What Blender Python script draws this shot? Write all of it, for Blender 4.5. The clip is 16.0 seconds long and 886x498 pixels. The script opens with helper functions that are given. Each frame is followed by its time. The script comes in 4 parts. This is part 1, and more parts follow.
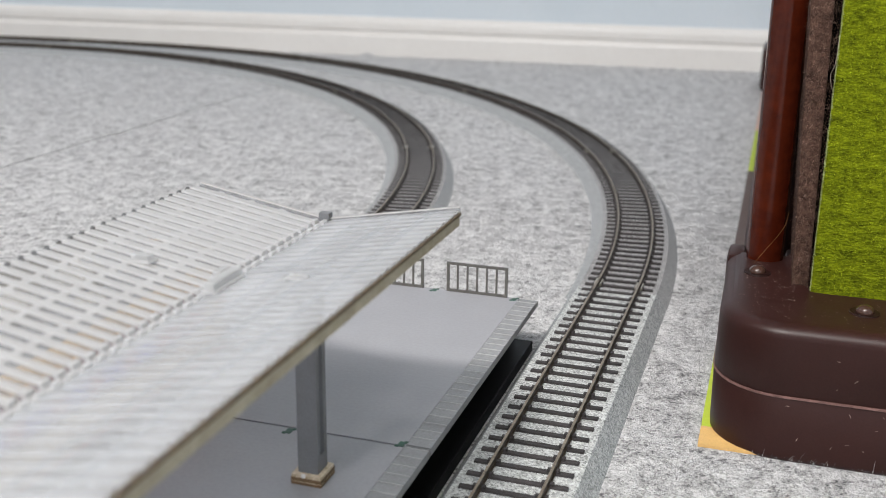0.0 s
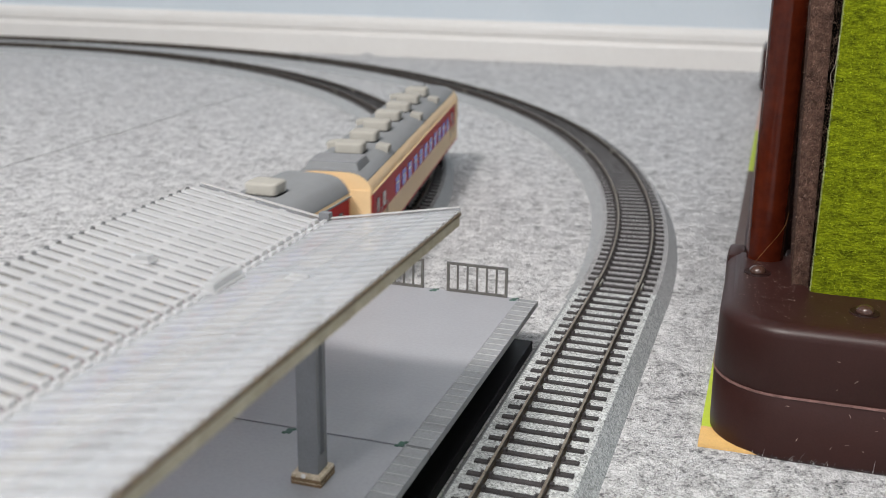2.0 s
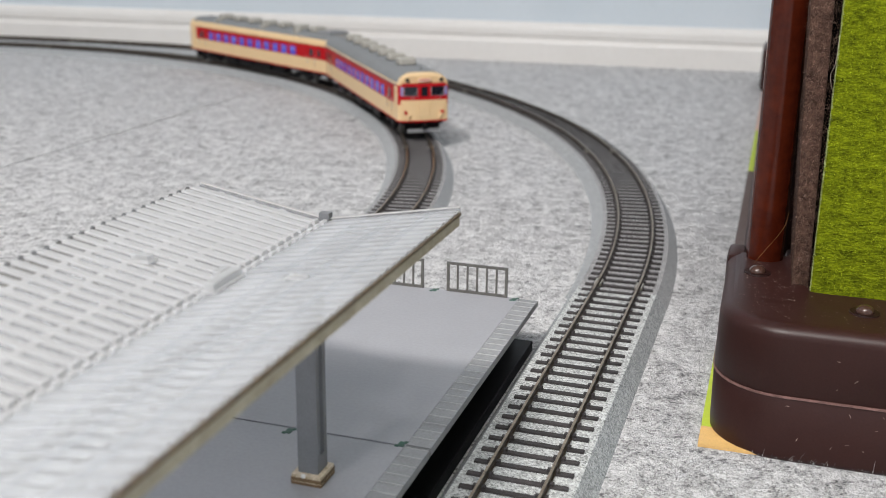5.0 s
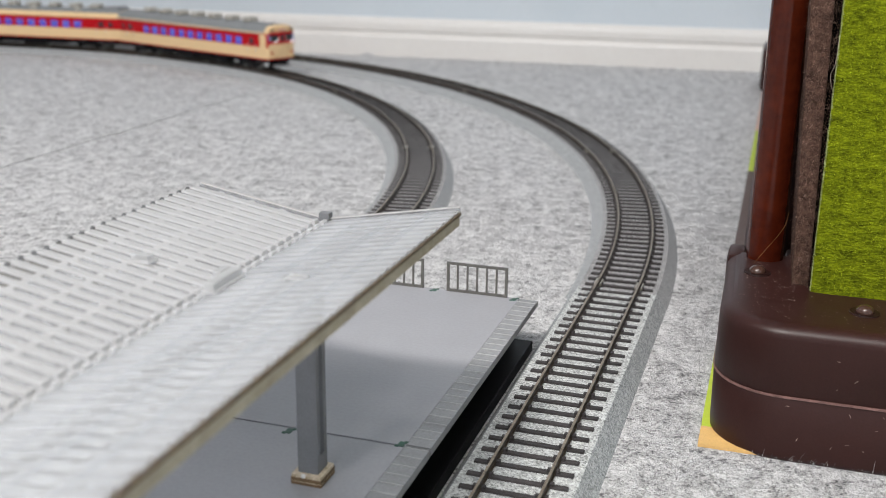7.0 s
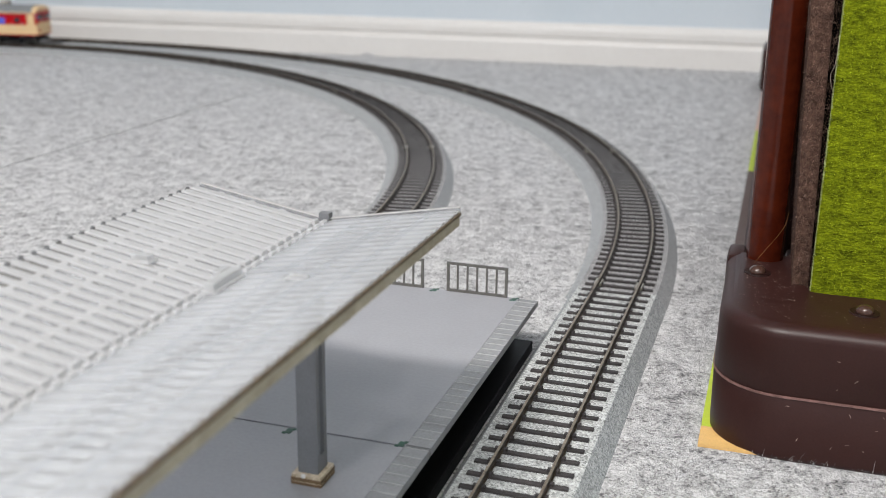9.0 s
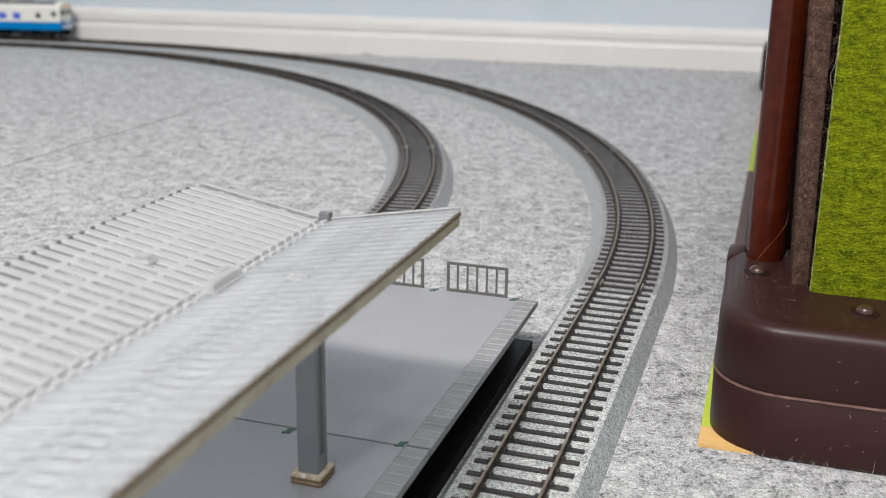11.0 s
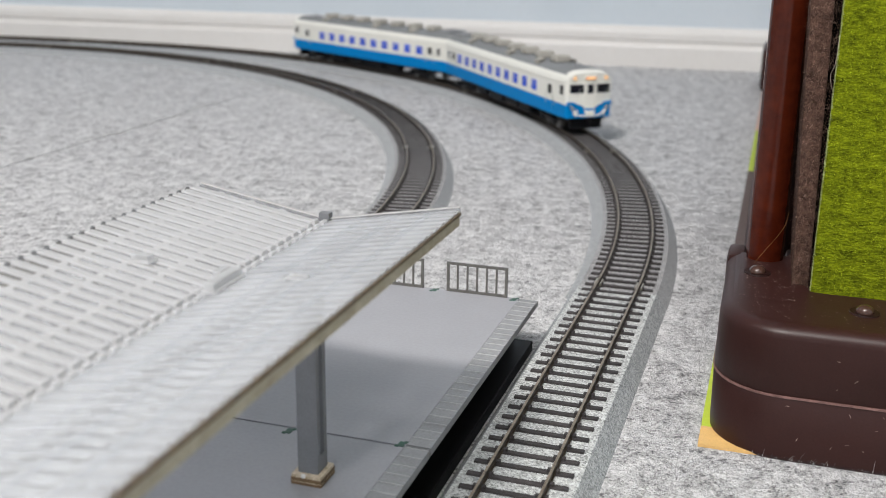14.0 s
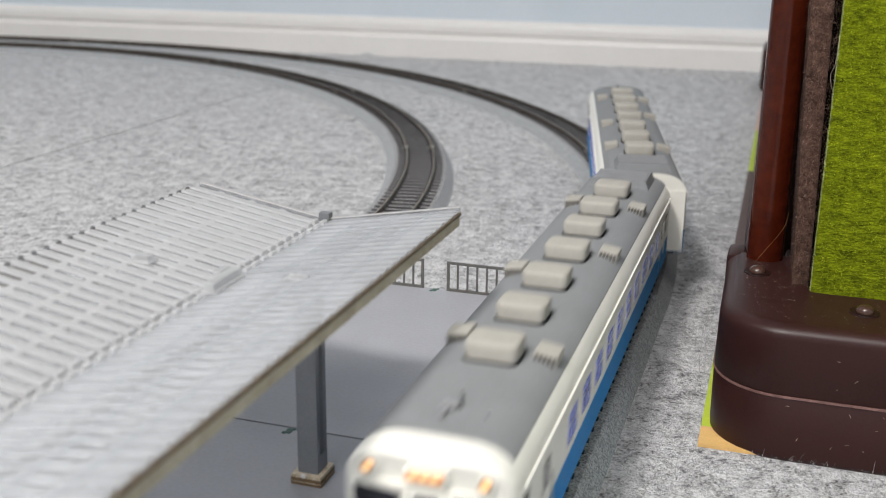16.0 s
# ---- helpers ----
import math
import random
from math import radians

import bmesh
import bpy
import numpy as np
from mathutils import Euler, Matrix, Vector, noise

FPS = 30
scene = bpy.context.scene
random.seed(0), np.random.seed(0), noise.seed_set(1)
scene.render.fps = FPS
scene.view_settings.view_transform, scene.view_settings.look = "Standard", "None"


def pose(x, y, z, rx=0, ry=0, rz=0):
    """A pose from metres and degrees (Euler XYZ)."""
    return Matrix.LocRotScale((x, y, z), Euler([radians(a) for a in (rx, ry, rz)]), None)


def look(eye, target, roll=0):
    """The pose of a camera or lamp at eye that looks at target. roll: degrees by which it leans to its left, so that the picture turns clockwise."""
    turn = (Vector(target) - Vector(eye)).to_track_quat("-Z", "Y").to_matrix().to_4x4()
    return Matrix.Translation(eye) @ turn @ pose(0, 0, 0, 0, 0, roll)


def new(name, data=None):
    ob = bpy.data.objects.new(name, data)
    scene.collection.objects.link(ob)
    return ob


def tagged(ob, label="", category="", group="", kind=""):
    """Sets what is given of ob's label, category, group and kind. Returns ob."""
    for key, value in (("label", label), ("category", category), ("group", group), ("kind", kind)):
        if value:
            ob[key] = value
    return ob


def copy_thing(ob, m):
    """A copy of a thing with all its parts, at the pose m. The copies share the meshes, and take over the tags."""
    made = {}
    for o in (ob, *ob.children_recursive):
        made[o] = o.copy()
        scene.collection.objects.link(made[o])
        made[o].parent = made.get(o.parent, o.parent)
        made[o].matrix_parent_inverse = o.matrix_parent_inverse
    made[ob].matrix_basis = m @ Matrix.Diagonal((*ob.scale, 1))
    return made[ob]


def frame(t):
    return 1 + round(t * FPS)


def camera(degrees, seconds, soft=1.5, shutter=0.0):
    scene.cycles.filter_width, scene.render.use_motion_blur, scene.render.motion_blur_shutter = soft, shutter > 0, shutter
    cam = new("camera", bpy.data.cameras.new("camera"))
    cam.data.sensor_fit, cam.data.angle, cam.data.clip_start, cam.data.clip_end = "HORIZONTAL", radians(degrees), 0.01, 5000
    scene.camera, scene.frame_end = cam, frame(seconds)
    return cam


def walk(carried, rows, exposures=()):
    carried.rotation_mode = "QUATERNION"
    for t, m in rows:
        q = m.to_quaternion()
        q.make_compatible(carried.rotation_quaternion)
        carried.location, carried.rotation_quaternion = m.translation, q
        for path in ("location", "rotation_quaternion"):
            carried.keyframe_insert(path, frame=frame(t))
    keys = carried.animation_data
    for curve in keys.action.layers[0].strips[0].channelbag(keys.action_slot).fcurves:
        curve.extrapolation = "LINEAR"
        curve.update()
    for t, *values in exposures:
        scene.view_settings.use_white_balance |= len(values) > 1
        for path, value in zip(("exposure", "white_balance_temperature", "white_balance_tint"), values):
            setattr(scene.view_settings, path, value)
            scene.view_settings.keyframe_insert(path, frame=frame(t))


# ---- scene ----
# ---------- camera: stands still ----------
cam = camera(45.0, 16.0, soft=0.55, shutter=0.5)
EYE = Vector((0.0608, -0.4493, 0.1545))
YAW, TILT = -0.3106, 0.2948
AHEAD = Vector((math.sin(YAW) * math.cos(TILT), math.cos(YAW) * math.cos(TILT), -math.sin(TILT)))
STAND = look(EYE, EYE + AHEAD, 0.768)
walk(cam, [(0.0, STAND), (16.0, STAND)], exposures=[(0.0, -0.07), (15.0, -0.07), (15.5, -0.09), (16.0, -0.18)])
cam.data.dof.use_dof = True
cam.data.dof.focus_distance = 0.352
cam.data.dof.aperture_fstop = 20.0

# ---------- light ----------
world = bpy.data.worlds.new("room_world")
scene.world = world
world.use_nodes = True
world.node_tree.nodes["Background"].inputs[0].default_value = (0.9, 0.95, 1.0, 1)
world.node_tree.nodes["Background"].inputs[1].default_value = 0.3


def room_lamp(x, y, z, size, watts, colour):
    data = bpy.data.lights.new("room_lamp", "AREA")
    data.shape, data.size, data.energy, data.color = "DISK", size, watts, colour
    ob = new("room_lamp", data)
    ob.matrix_world = pose(x, y, z)
    return ob


room_lamp(-0.33, -1.20, 1.50, 0.30, 44, (1.0, 0.955, 0.925))
room_lamp(0.22, -1.45, 2.36, 1.1, 30, (1.0, 0.955, 0.925))


# ---------- materials ----------
def material(name, colour, rough=0.5, metal=0.0, dark=None, scale=300.0, fine=2500.0, amount=0.5, bump=0.0, bump_scale=None,
             spec=0.5, coat=0.0, space="Object", trans=0.0, emit=None, emit_strength=0.0, stretch=(1, 1, 1), each=0.0):
    """A painted, plastic or fibrous surface: two scales of colour variation and fine relief."""
    m = bpy.data.materials.new(name)
    m.use_nodes = True
    n, l = m.node_tree.nodes, m.node_tree.links
    b = n["Principled BSDF"]
    b.inputs["Roughness"].default_value, b.inputs["Metallic"].default_value = rough, metal
    b.inputs["Specular IOR Level"].default_value = spec
    b.inputs["Coat Weight"].default_value = coat
    b.inputs["Transmission Weight"].default_value = trans
    co = n.new("ShaderNodeTexCoord")
    mp = n.new("ShaderNodeMapping")
    mp.inputs["Scale"].default_value = stretch
    if space == "World":
        geo = n.new("ShaderNodeNewGeometry")
        l.new(geo.outputs["Position"], mp.inputs["Vector"])
    else:
        l.new(co.outputs["Object"], mp.inputs["Vector"])
    big, small = n.new("ShaderNodeTexNoise"), n.new("ShaderNodeTexNoise")
    for node, s, d in ((big, scale, 4.0), (small, fine, 3.0)):
        node.inputs["Scale"].default_value, node.inputs["Detail"].default_value = s, d
        l.new(mp.outputs[0], node.inputs["Vector"])
    add = n.new("ShaderNodeMath")
    add.operation = "ADD"
    l.new(big.outputs["Fac"], add.inputs[0])
    l.new(small.outputs["Fac"], add.inputs[1])
    ramp = n.new("ShaderNodeMapRange")
    ramp.inputs[1].default_value, ramp.inputs[2].default_value = 1.0 - 0.32, 1.0 + 0.32
    l.new(add.outputs[0], ramp.inputs[0])
    mix = n.new("ShaderNodeMix")
    mix.data_type = "RGBA"
    dk = dark or tuple(c * (1 - 0.35 * amount) for c in colour)
    mix.inputs["A"].default_value, mix.inputs["B"].default_value = (*dk, 1), (*colour, 1)
    l.new(ramp.outputs[0], mix.inputs["Factor"])
    out = mix.outputs["Result"]
    if each:
        info, hue = n.new("ShaderNodeObjectInfo"), n.new("ShaderNodeHueSaturation")
        rr = n.new("ShaderNodeMapRange")
        rr.inputs[3].default_value, rr.inputs[4].default_value = 1 - each, 1 + each
        l.new(info.outputs["Random"], rr.inputs[0])
        l.new(rr.outputs[0], hue.inputs["Value"])
        l.new(out, hue.inputs["Color"])
        out = hue.outputs[0]
    l.new(out, b.inputs["Base Color"])
    rv = n.new("ShaderNodeMapRange")
    rv.inputs[3].default_value, rv.inputs[4].default_value = max(rough - 0.08, 0.02), min(rough + 0.08, 1)
    l.new(big.outputs["Fac"], rv.inputs[0])
    l.new(rv.outputs[0], b.inputs["Roughness"])
    if bump:
        bn = n.new("ShaderNodeBump")
        bn.inputs["Strength"].default_value, bn.inputs["Distance"].default_value = 1.0, bump
        src = small
        if bump_scale:
            src = n.new("ShaderNodeTexNoise")
            src.inputs["Scale"].default_value, src.inputs["Detail"].default_value = bump_scale, 5.0
            l.new(mp.outputs[0], src.inputs["Vector"])
        l.new(src.outputs["Fac"], bn.inputs["Height"])
        l.new(bn.outputs[0], b.inputs["Normal"])
    if emit:
        b.inputs["Emission Color"].default_value = (*emit, 1)
        b.inputs["Emission Strength"].default_value = emit_strength
    return m


def carpet_material():
    m = bpy.data.materials.new("carpet")
    m.use_nodes = True
    n, l = m.node_tree.nodes, m.node_tree.links
    b = n["Principled BSDF"]
    b.inputs["Roughness"].default_value, b.inputs["Specular IOR Level"].default_value = 0.95, 0.15
    geo = n.new("ShaderNodeNewGeometry")

    def tex(scale, detail, distort=0.0, stretch=(1, 1, 1), turn=0.0):
        mp, t = n.new("ShaderNodeMapping"), n.new("ShaderNodeTexNoise")
        mp.inputs["Scale"].default_value, mp.inputs["Rotation"].default_value = stretch, (0, 0, turn)
        l.new(geo.outputs["Position"], mp.inputs["Vector"])
        l.new(mp.outputs[0], t.inputs["Vector"])
        t.inputs["Scale"].default_value, t.inputs["Detail"].default_value, t.inputs["Distortion"].default_value = scale, detail, distort
        return t.outputs["Fac"]

    def ramp(src, lo, hi, a=0.0, z=1.0):
        r = n.new("ShaderNodeMapRange")
        for i, v in enumerate((lo, hi, a, z)):
            r.inputs[i + 1].default_value = v
        l.new(src, r.inputs[0])
        return r.outputs[0]

    def op(kind, a, c):
        k = n.new("ShaderNodeMath")
        k.operation = kind
        for i, v in enumerate((a, c)):
            if isinstance(v, float):
                k.inputs[i].default_value = v
            else:
                l.new(v, k.inputs[i])
        return k.outputs[0]
    mott = ramp(tex(165, 7, 0.6), 0.35, 0.65)
    fib1 = ramp(tex(760, 5, 1.6, (1, 0.6, 1), 0.9), 0.36, 0.64)
    fib2 = ramp(tex(820, 5, 1.6, (0.6, 1, 1), 0.35), 0.36, 0.64)
    fleck = ramp(tex(400, 8, 1.0), 0.51, 0.66)
    wide = ramp(tex(14, 3), 0.3, 0.7)
    v = op("ADD", op("MULTIPLY", op("ADD", op("MULTIPLY", mott, 0.5), op("MULTIPLY", ramp(tex(95, 6, 1.0), 0.36, 0.64), 0.5)), 0.46), op("MULTIPLY", op("ADD", fib1, fib2), 0.26))
    v = op("SUBTRACT", v, op("MULTIPLY", fleck, 0.30))
    v = op("ADD", v, op("MULTIPLY", wide, 0.05))
    cr = n.new("ShaderNodeValToRGB")
    el = cr.color_ramp.elements
    el[0].position, el[0].color = 0.02, (0.13, 0.13, 0.138, 1)
    el[1].position, el[1].color = 0.68, (0.94, 0.94, 0.945, 1)
    mid = el.new(0.33)
    mid.color = (0.56, 0.56, 0.566, 1)
    l.new(v, cr.inputs[0])
    l.new(cr.outputs[0], b.inputs["Base Color"])
    bn = n.new("ShaderNodeBump")
    bn.inputs["Strength"].default_value, bn.inputs["Distance"].default_value = 1.0, 0.0006
    l.new(op("ADD", op("ADD", fib1, fib2), mott), bn.inputs["Height"])
    l.new(bn.outputs[0], b.inputs["Normal"])
    return m


def ballast_material(name, light, dark):
    m = bpy.data.materials.new(name)
    m.use_nodes = True
    n, l = m.node_tree.nodes, m.node_tree.links
    b = n["Principled BSDF"]
    b.inputs["Roughness"].default_value, b.inputs["Specular IOR Level"].default_value = 0.85, 0.25
    geo = n.new("ShaderNodeNewGeometry")
    vo = n.new("ShaderNodeTexVoronoi")
    vo.inputs["Scale"].default_value = 1950
    no = n.new("ShaderNodeTexNoise")
    no.inputs["Scale"].default_value, no.inputs["Detail"].default_value = 220, 4
    l.new(geo.outputs["Position"], vo.inputs["Vector"])
    l.new(geo.outputs["Position"], no.inputs["Vector"])
    sep = n.new("ShaderNodeSeparateColor")
    l.new(vo.outputs["Color"], sep.inputs[0])
    mix = n.new("ShaderNodeMix")
    mix.data_type = "RGBA"
    mix.inputs["A"].default_value, mix.inputs["B"].default_value = (*dark, 1), (*light, 1)
    k = n.new("ShaderNodeMath")
    k.operation = "MULTIPLY_ADD"
    k.inputs[1].default_value = 0.75
    l.new(sep.outputs[0], k.inputs[0])
    k2 = n.new("ShaderNodeMath")
    k2.operation = "MULTIPLY"
    k2.inputs[1].default_value = 0.4
    l.new(no.outputs["Fac"], k2.inputs[0])
    l.new(k2.outputs[0], k.inputs[2])
    l.new(k.outputs[0], mix.inputs["Factor"])
    l.new(mix.outputs["Result"], b.inputs["Base Color"])
    bn = n.new("ShaderNodeBump")
    bn.inputs["Strength"].default_value, bn.inputs["Distance"].default_value = 0.9, 0.0004
    bn.invert = True
    l.new(vo.outputs["Distance"], bn.inputs["Height"])
    l.new(bn.outputs[0], b.inputs["Normal"])
    return m


def clear_plastic(name, see, rough, tint):
    """Milky or clear moulded plastic: part of the light goes straight through, part is scattered."""
    m = bpy.data.materials.new(name)
    m.use_nodes = True
    n, l = m.node_tree.nodes, m.node_tree.links
    b = n["Principled BSDF"]
    b.inputs["Base Color"].default_value = (*tint, 1)
    b.inputs["Roughness"].default_value = rough
    tr, tl = n.new("ShaderNodeBsdfTransparent"), n.new("ShaderNodeBsdfTranslucent")
    tr.inputs[0].default_value = (0.965, 0.972, 0.98, 1)
    tl.inputs[0].default_value = (*tint, 1)
    m1, m2 = n.new("ShaderNodeMixShader"), n.new("ShaderNodeMixShader")
    m1.inputs[0].default_value = 0.56
    l.new(b.outputs[0], m1.inputs[1])
    l.new(tl.outputs[0], m1.inputs[2])
    geo, no, mr = n.new("ShaderNodeNewGeometry"), n.new("ShaderNodeTexNoise"), n.new("ShaderNodeMapRange")
    no.inputs["Scale"].default_value, no.inputs["Detail"].default_value = 60, 3
    l.new(geo.outputs["Position"], no.inputs["Vector"])
    mr.inputs[3].default_value, mr.inputs[4].default_value = max(see - 0.12, 0), min(see + 0.12, 1)
    l.new(no.outputs["Fac"], mr.inputs[0])
    l.new(mr.outputs[0], m2.inputs[0])
    l.new(m1.outputs[0], m2.inputs[1])
    l.new(tr.outputs[0], m2.inputs[2])
    l.new(m2.outputs[0], n["Material Output"].inputs["Surface"])
    return m


CARPET = carpet_material()
WALLPAPER = material("wallpaper", (0.61, 0.665, 0.715), 0.85, dark=(0.56, 0.625, 0.68), scale=12, fine=350, bump=0.0003, bump_scale=500, space="World")
WHITE_TRIM = material("white_trim", (0.76, 0.74, 0.715), 0.4, dark=(0.72, 0.70, 0.675), scale=20, fine=200, space="World")
CEILING = material("ceiling_paper", (0.85, 0.85, 0.84), 0.9, scale=8, fine=300, space="World")
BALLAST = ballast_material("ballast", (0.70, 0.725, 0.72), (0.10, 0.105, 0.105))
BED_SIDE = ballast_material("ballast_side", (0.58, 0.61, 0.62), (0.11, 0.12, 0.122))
BALLAST_BEND = ballast_material("ballast_bend", (0.46, 0.46, 0.465), (0.13, 0.13, 0.132))
BEND_SIDE = ballast_material("ballast_side_bend", (0.50, 0.515, 0.525), (0.22, 0.23, 0.236))
SLEEPER = material("sleeper_plastic", (0.052, 0.045, 0.045), 0.6, dark=(0.013, 0.011, 0.0115), scale=500, fine=2600, bump=0.0002, stretch=(0.25, 1, 1), each=0.25)
RAIL = material("rail_metal", (0.44, 0.36, 0.27), 0.3, 0.9, dark=(0.20, 0.15, 0.105), scale=200, fine=1500, space="World")
RAIL_SIDE = material("rail_side", (0.105, 0.083, 0.062), 0.45, 0.5, dark=(0.05, 0.038, 0.028), scale=300, fine=1500, space="World")
JOINER = material("joiner_metal", (0.55, 0.50, 0.42), 0.3, 0.9)
PLATFORM = material("platform_grey", (0.325, 0.328, 0.350), 0.42, dark=(0.285, 0.288, 0.308), scale=60, fine=900, space="World", bump=0.00004)
RIDGE = material("edge_ridge", (0.42, 0.425, 0.43), 0.5, scale=200, fine=1500, space="World")
EDGE_TILE = material("edge_tile_grey", (0.30, 0.307, 0.317), 0.5, dark=(0.21, 0.215, 0.22), scale=200, fine=1500, space="World", each=0.06)
BLACK = material("black_plastic", (0.005, 0.005, 0.006), 0.5, spec=0.15, scale=90, fine=900)
VOID_BLACK = material("gap_shade_black", (0.003, 0.003, 0.003), 1.0, spec=0.0)
UNDERLAY = material("dark_underlay", (0.05, 0.048, 0.045), 0.9, space="World")
LOUVRE = material("louvre_shadow_grey", (0.12, 0.115, 0.105), 0.6)
GREEN_CLIP = material("green_clip", (0.012, 0.075, 0.045), 0.4)
FENCE = material("fence_metal", (0.17, 0.165, 0.15), 0.5, 0.3, dark=(0.09, 0.085, 0.08), scale=600)
# One clear plastic: left tint darkened for shade beneath, right whitened for reflection.
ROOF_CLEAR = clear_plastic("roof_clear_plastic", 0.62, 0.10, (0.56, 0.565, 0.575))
ROOF_REFLECT = clear_plastic("roof_reflection_plastic", 0.58, 0.14, (0.82, 0.835, 0.855))
RIB_FAINT = clear_plastic("rib_faint_plastic", 0.68, 0.14, (0.86, 0.865, 0.875))
SHEET_LINE = clear_plastic("sheet_line_plastic", 0.80, 0.14, (0.82, 0.82, 0.825))
RIB_END = clear_plastic("rib_end_plastic", 0.35, 0.2, (0.30, 0.305, 0.31))
PURLIN = clear_plastic("purlin_plastic", 0.10, 0.3, (0.80, 0.79, 0.785))
RIB_CLEAR = clear_plastic("rib_clear_plastic", 0.22, 0.14, (0.81, 0.81, 0.815))
FASCIA = material("fascia_card", (0.50, 0.46, 0.36), 0.6, dark=(0.30, 0.26, 0.19), scale=180, fine=1200, space="World")
FASCIA_DARK = material("fascia_scorched_edge", (0.14, 0.10, 0.06), 0.7, dark=(0.07, 0.05, 0.03), scale=300, space="World")
COLUMN = material("column_grey", (0.19, 0.195, 0.21), 0.45, dark=(0.15, 0.155, 0.165), scale=150, fine=1500, space="World")
PLY_LIGHT = material("plywood_face", (0.72, 0.63, 0.50), 0.65, dark=(0.42, 0.32, 0.20), scale=500, fine=2000, space="World")
PLY_DARK = material("plywood_edge", (0.26, 0.17, 0.09), 0.7, dark=(0.10, 0.06, 0.03), scale=700, fine=2500, space="World", stretch=(1, 1, 3))
BROWN = material("brown_plastic", (0.033, 0.0114, 0.0094), 0.42, dark=(0.024, 0.0082, 0.0070), spec=0.26, scale=60, fine=1400, bump=0.00003, space="World")
BROWN_SEAM = material("brown_seam", (0.24, 0.13, 0.115), 0.5, dark=(0.09, 0.045, 0.04), scale=300, fine=2000, space="World")
TUBE = material("brown_tube", (0.075, 0.012, 0.004), 0.17, dark=(0.034, 0.005, 0.002), scale=30, fine=300, spec=0.22, space="World")
SCREW = material("screw_brown", (0.06, 0.030, 0.022), 0.16, spec=0.6)
# Darker than the base: shade of the screw recess put into the colour.
SEAT_SHADE = material("screw_recess_shade", (0.016, 0.006, 0.005), 0.5, spec=0.2)
HAIR_TAN = material("hair_tan", (0.42, 0.20, 0.08), 0.4)
HAIR_DARK = material("hair_dark", (0.05, 0.045, 0.045), 0.4)
DUST = material("dust", (0.55, 0.45, 0.38), 0.9)
GREEN_FELT = material("green_felt", (0.25, 0.30, 0.008), 0.95, dark=(0.034, 0.044, 0.002), scale=330, fine=1700, bump=0.0009, bump_scale=900, spec=0.1, space="World", stretch=(0.6, 1, 1.3))
BROWN_FELT = material("brown_felt", (0.14, 0.08, 0.06), 0.98, dark=(0.028, 0.015, 0.011), scale=500, fine=2200, bump=0.0008, bump_scale=1100, spec=0.1, space="World")
MAT_COLOURS = [material("mat_" + k, c, 0.55, scale=200, fine=1500, bump=0.0002, bump_scale=900, space="World") for k, c in
               (("orange", (0.70, 0.44, 0.16)), ("lime", (0.50, 0.62, 0.05)), ("brown", (0.10, 0.065, 0.055)), ("pink", (0.75, 0.48, 0.38)))]
WHITE_PAINT = material("white_paint", (0.80, 0.79, 0.73), 0.35, scale=120, fine=900, amount=0.2)
BLUE_PAINT = material("blue_paint", (0.0005, 0.205, 0.54), 0.45, spec=0.06, scale=120, fine=900, amount=0.3)
CREAM_PAINT = material("cream_paint", (0.76, 0.545, 0.305), 0.42, spec=0.3, scale=120, fine=900, amount=0.2)
RED_PAINT = material("red_paint", (0.45, 0.006, 0.011), 0.42, spec=0.12, scale=120, fine=900, amount=0.3)
ROOF_GREY = material("roof_grey", (0.235, 0.244, 0.252), 0.75, spec=0.12, scale=90, fine=900, amount=0.35)
UNIT_GREY = material("unit_grey", (0.40, 0.385, 0.345), 0.75, spec=0.12, scale=200, fine=1200, amount=0.3)
PANE_BLUE = material("pane_blue", (0.06, 0.14, 0.72), 0.15, dark=(0.04, 0.08, 0.50), scale=60, fine=300, spec=0.25)
PANE_VIOLET = material("pane_violet", (0.10, 0.16, 0.78), 0.15, dark=(0.10, 0.06, 0.46), scale=60, fine=250, spec=0.25)
PANE_DARK = material("pane_dark", (0.012, 0.013, 0.02), 0.08, coat=0.4)
PANE_FRAME = material("window_rubber", (0.42, 0.30, 0.32), 0.4)
LAMP_ON = material("lamp_lit", (0.9, 0.6, 0.3), 0.3, emit=(1.0, 0.50, 0.18), emit_strength=1.0)
CORNER_GLASS = material("corner_glass", (0.26, 0.27, 0.52), 0.15, spec=0.3)
STEEL_GREY = material("steel_grey", (0.33, 0.33, 0.34), 0.4, 0.3)
AMBER = material("amber_bezel", (0.45, 0.22, 0.06), 0.3, 0.3)
LAMP_OFF = material("lamp_unlit", (0.02, 0.02, 0.02), 0.15, coat=0.5)
SIGN_LIT = material("sign_lit", (0.75, 0.40, 0.18), 0.4, emit=(1.0, 0.28, 0.08), emit_strength=0.25)
SIGN_PALE = material("sign_pale", (0.80, 0.55, 0.48), 0.4)
BLOCK_GLASS = clear_plastic("clear_block", 0.40, 0.05, (0.86, 0.865, 0.87))
WHEEL = material("wheel_metal", (0.20, 0.195, 0.19), 0.4, 0.6)
METAL = material("bright_metal", (0.6, 0.6, 0.58), 0.3, 0.9)


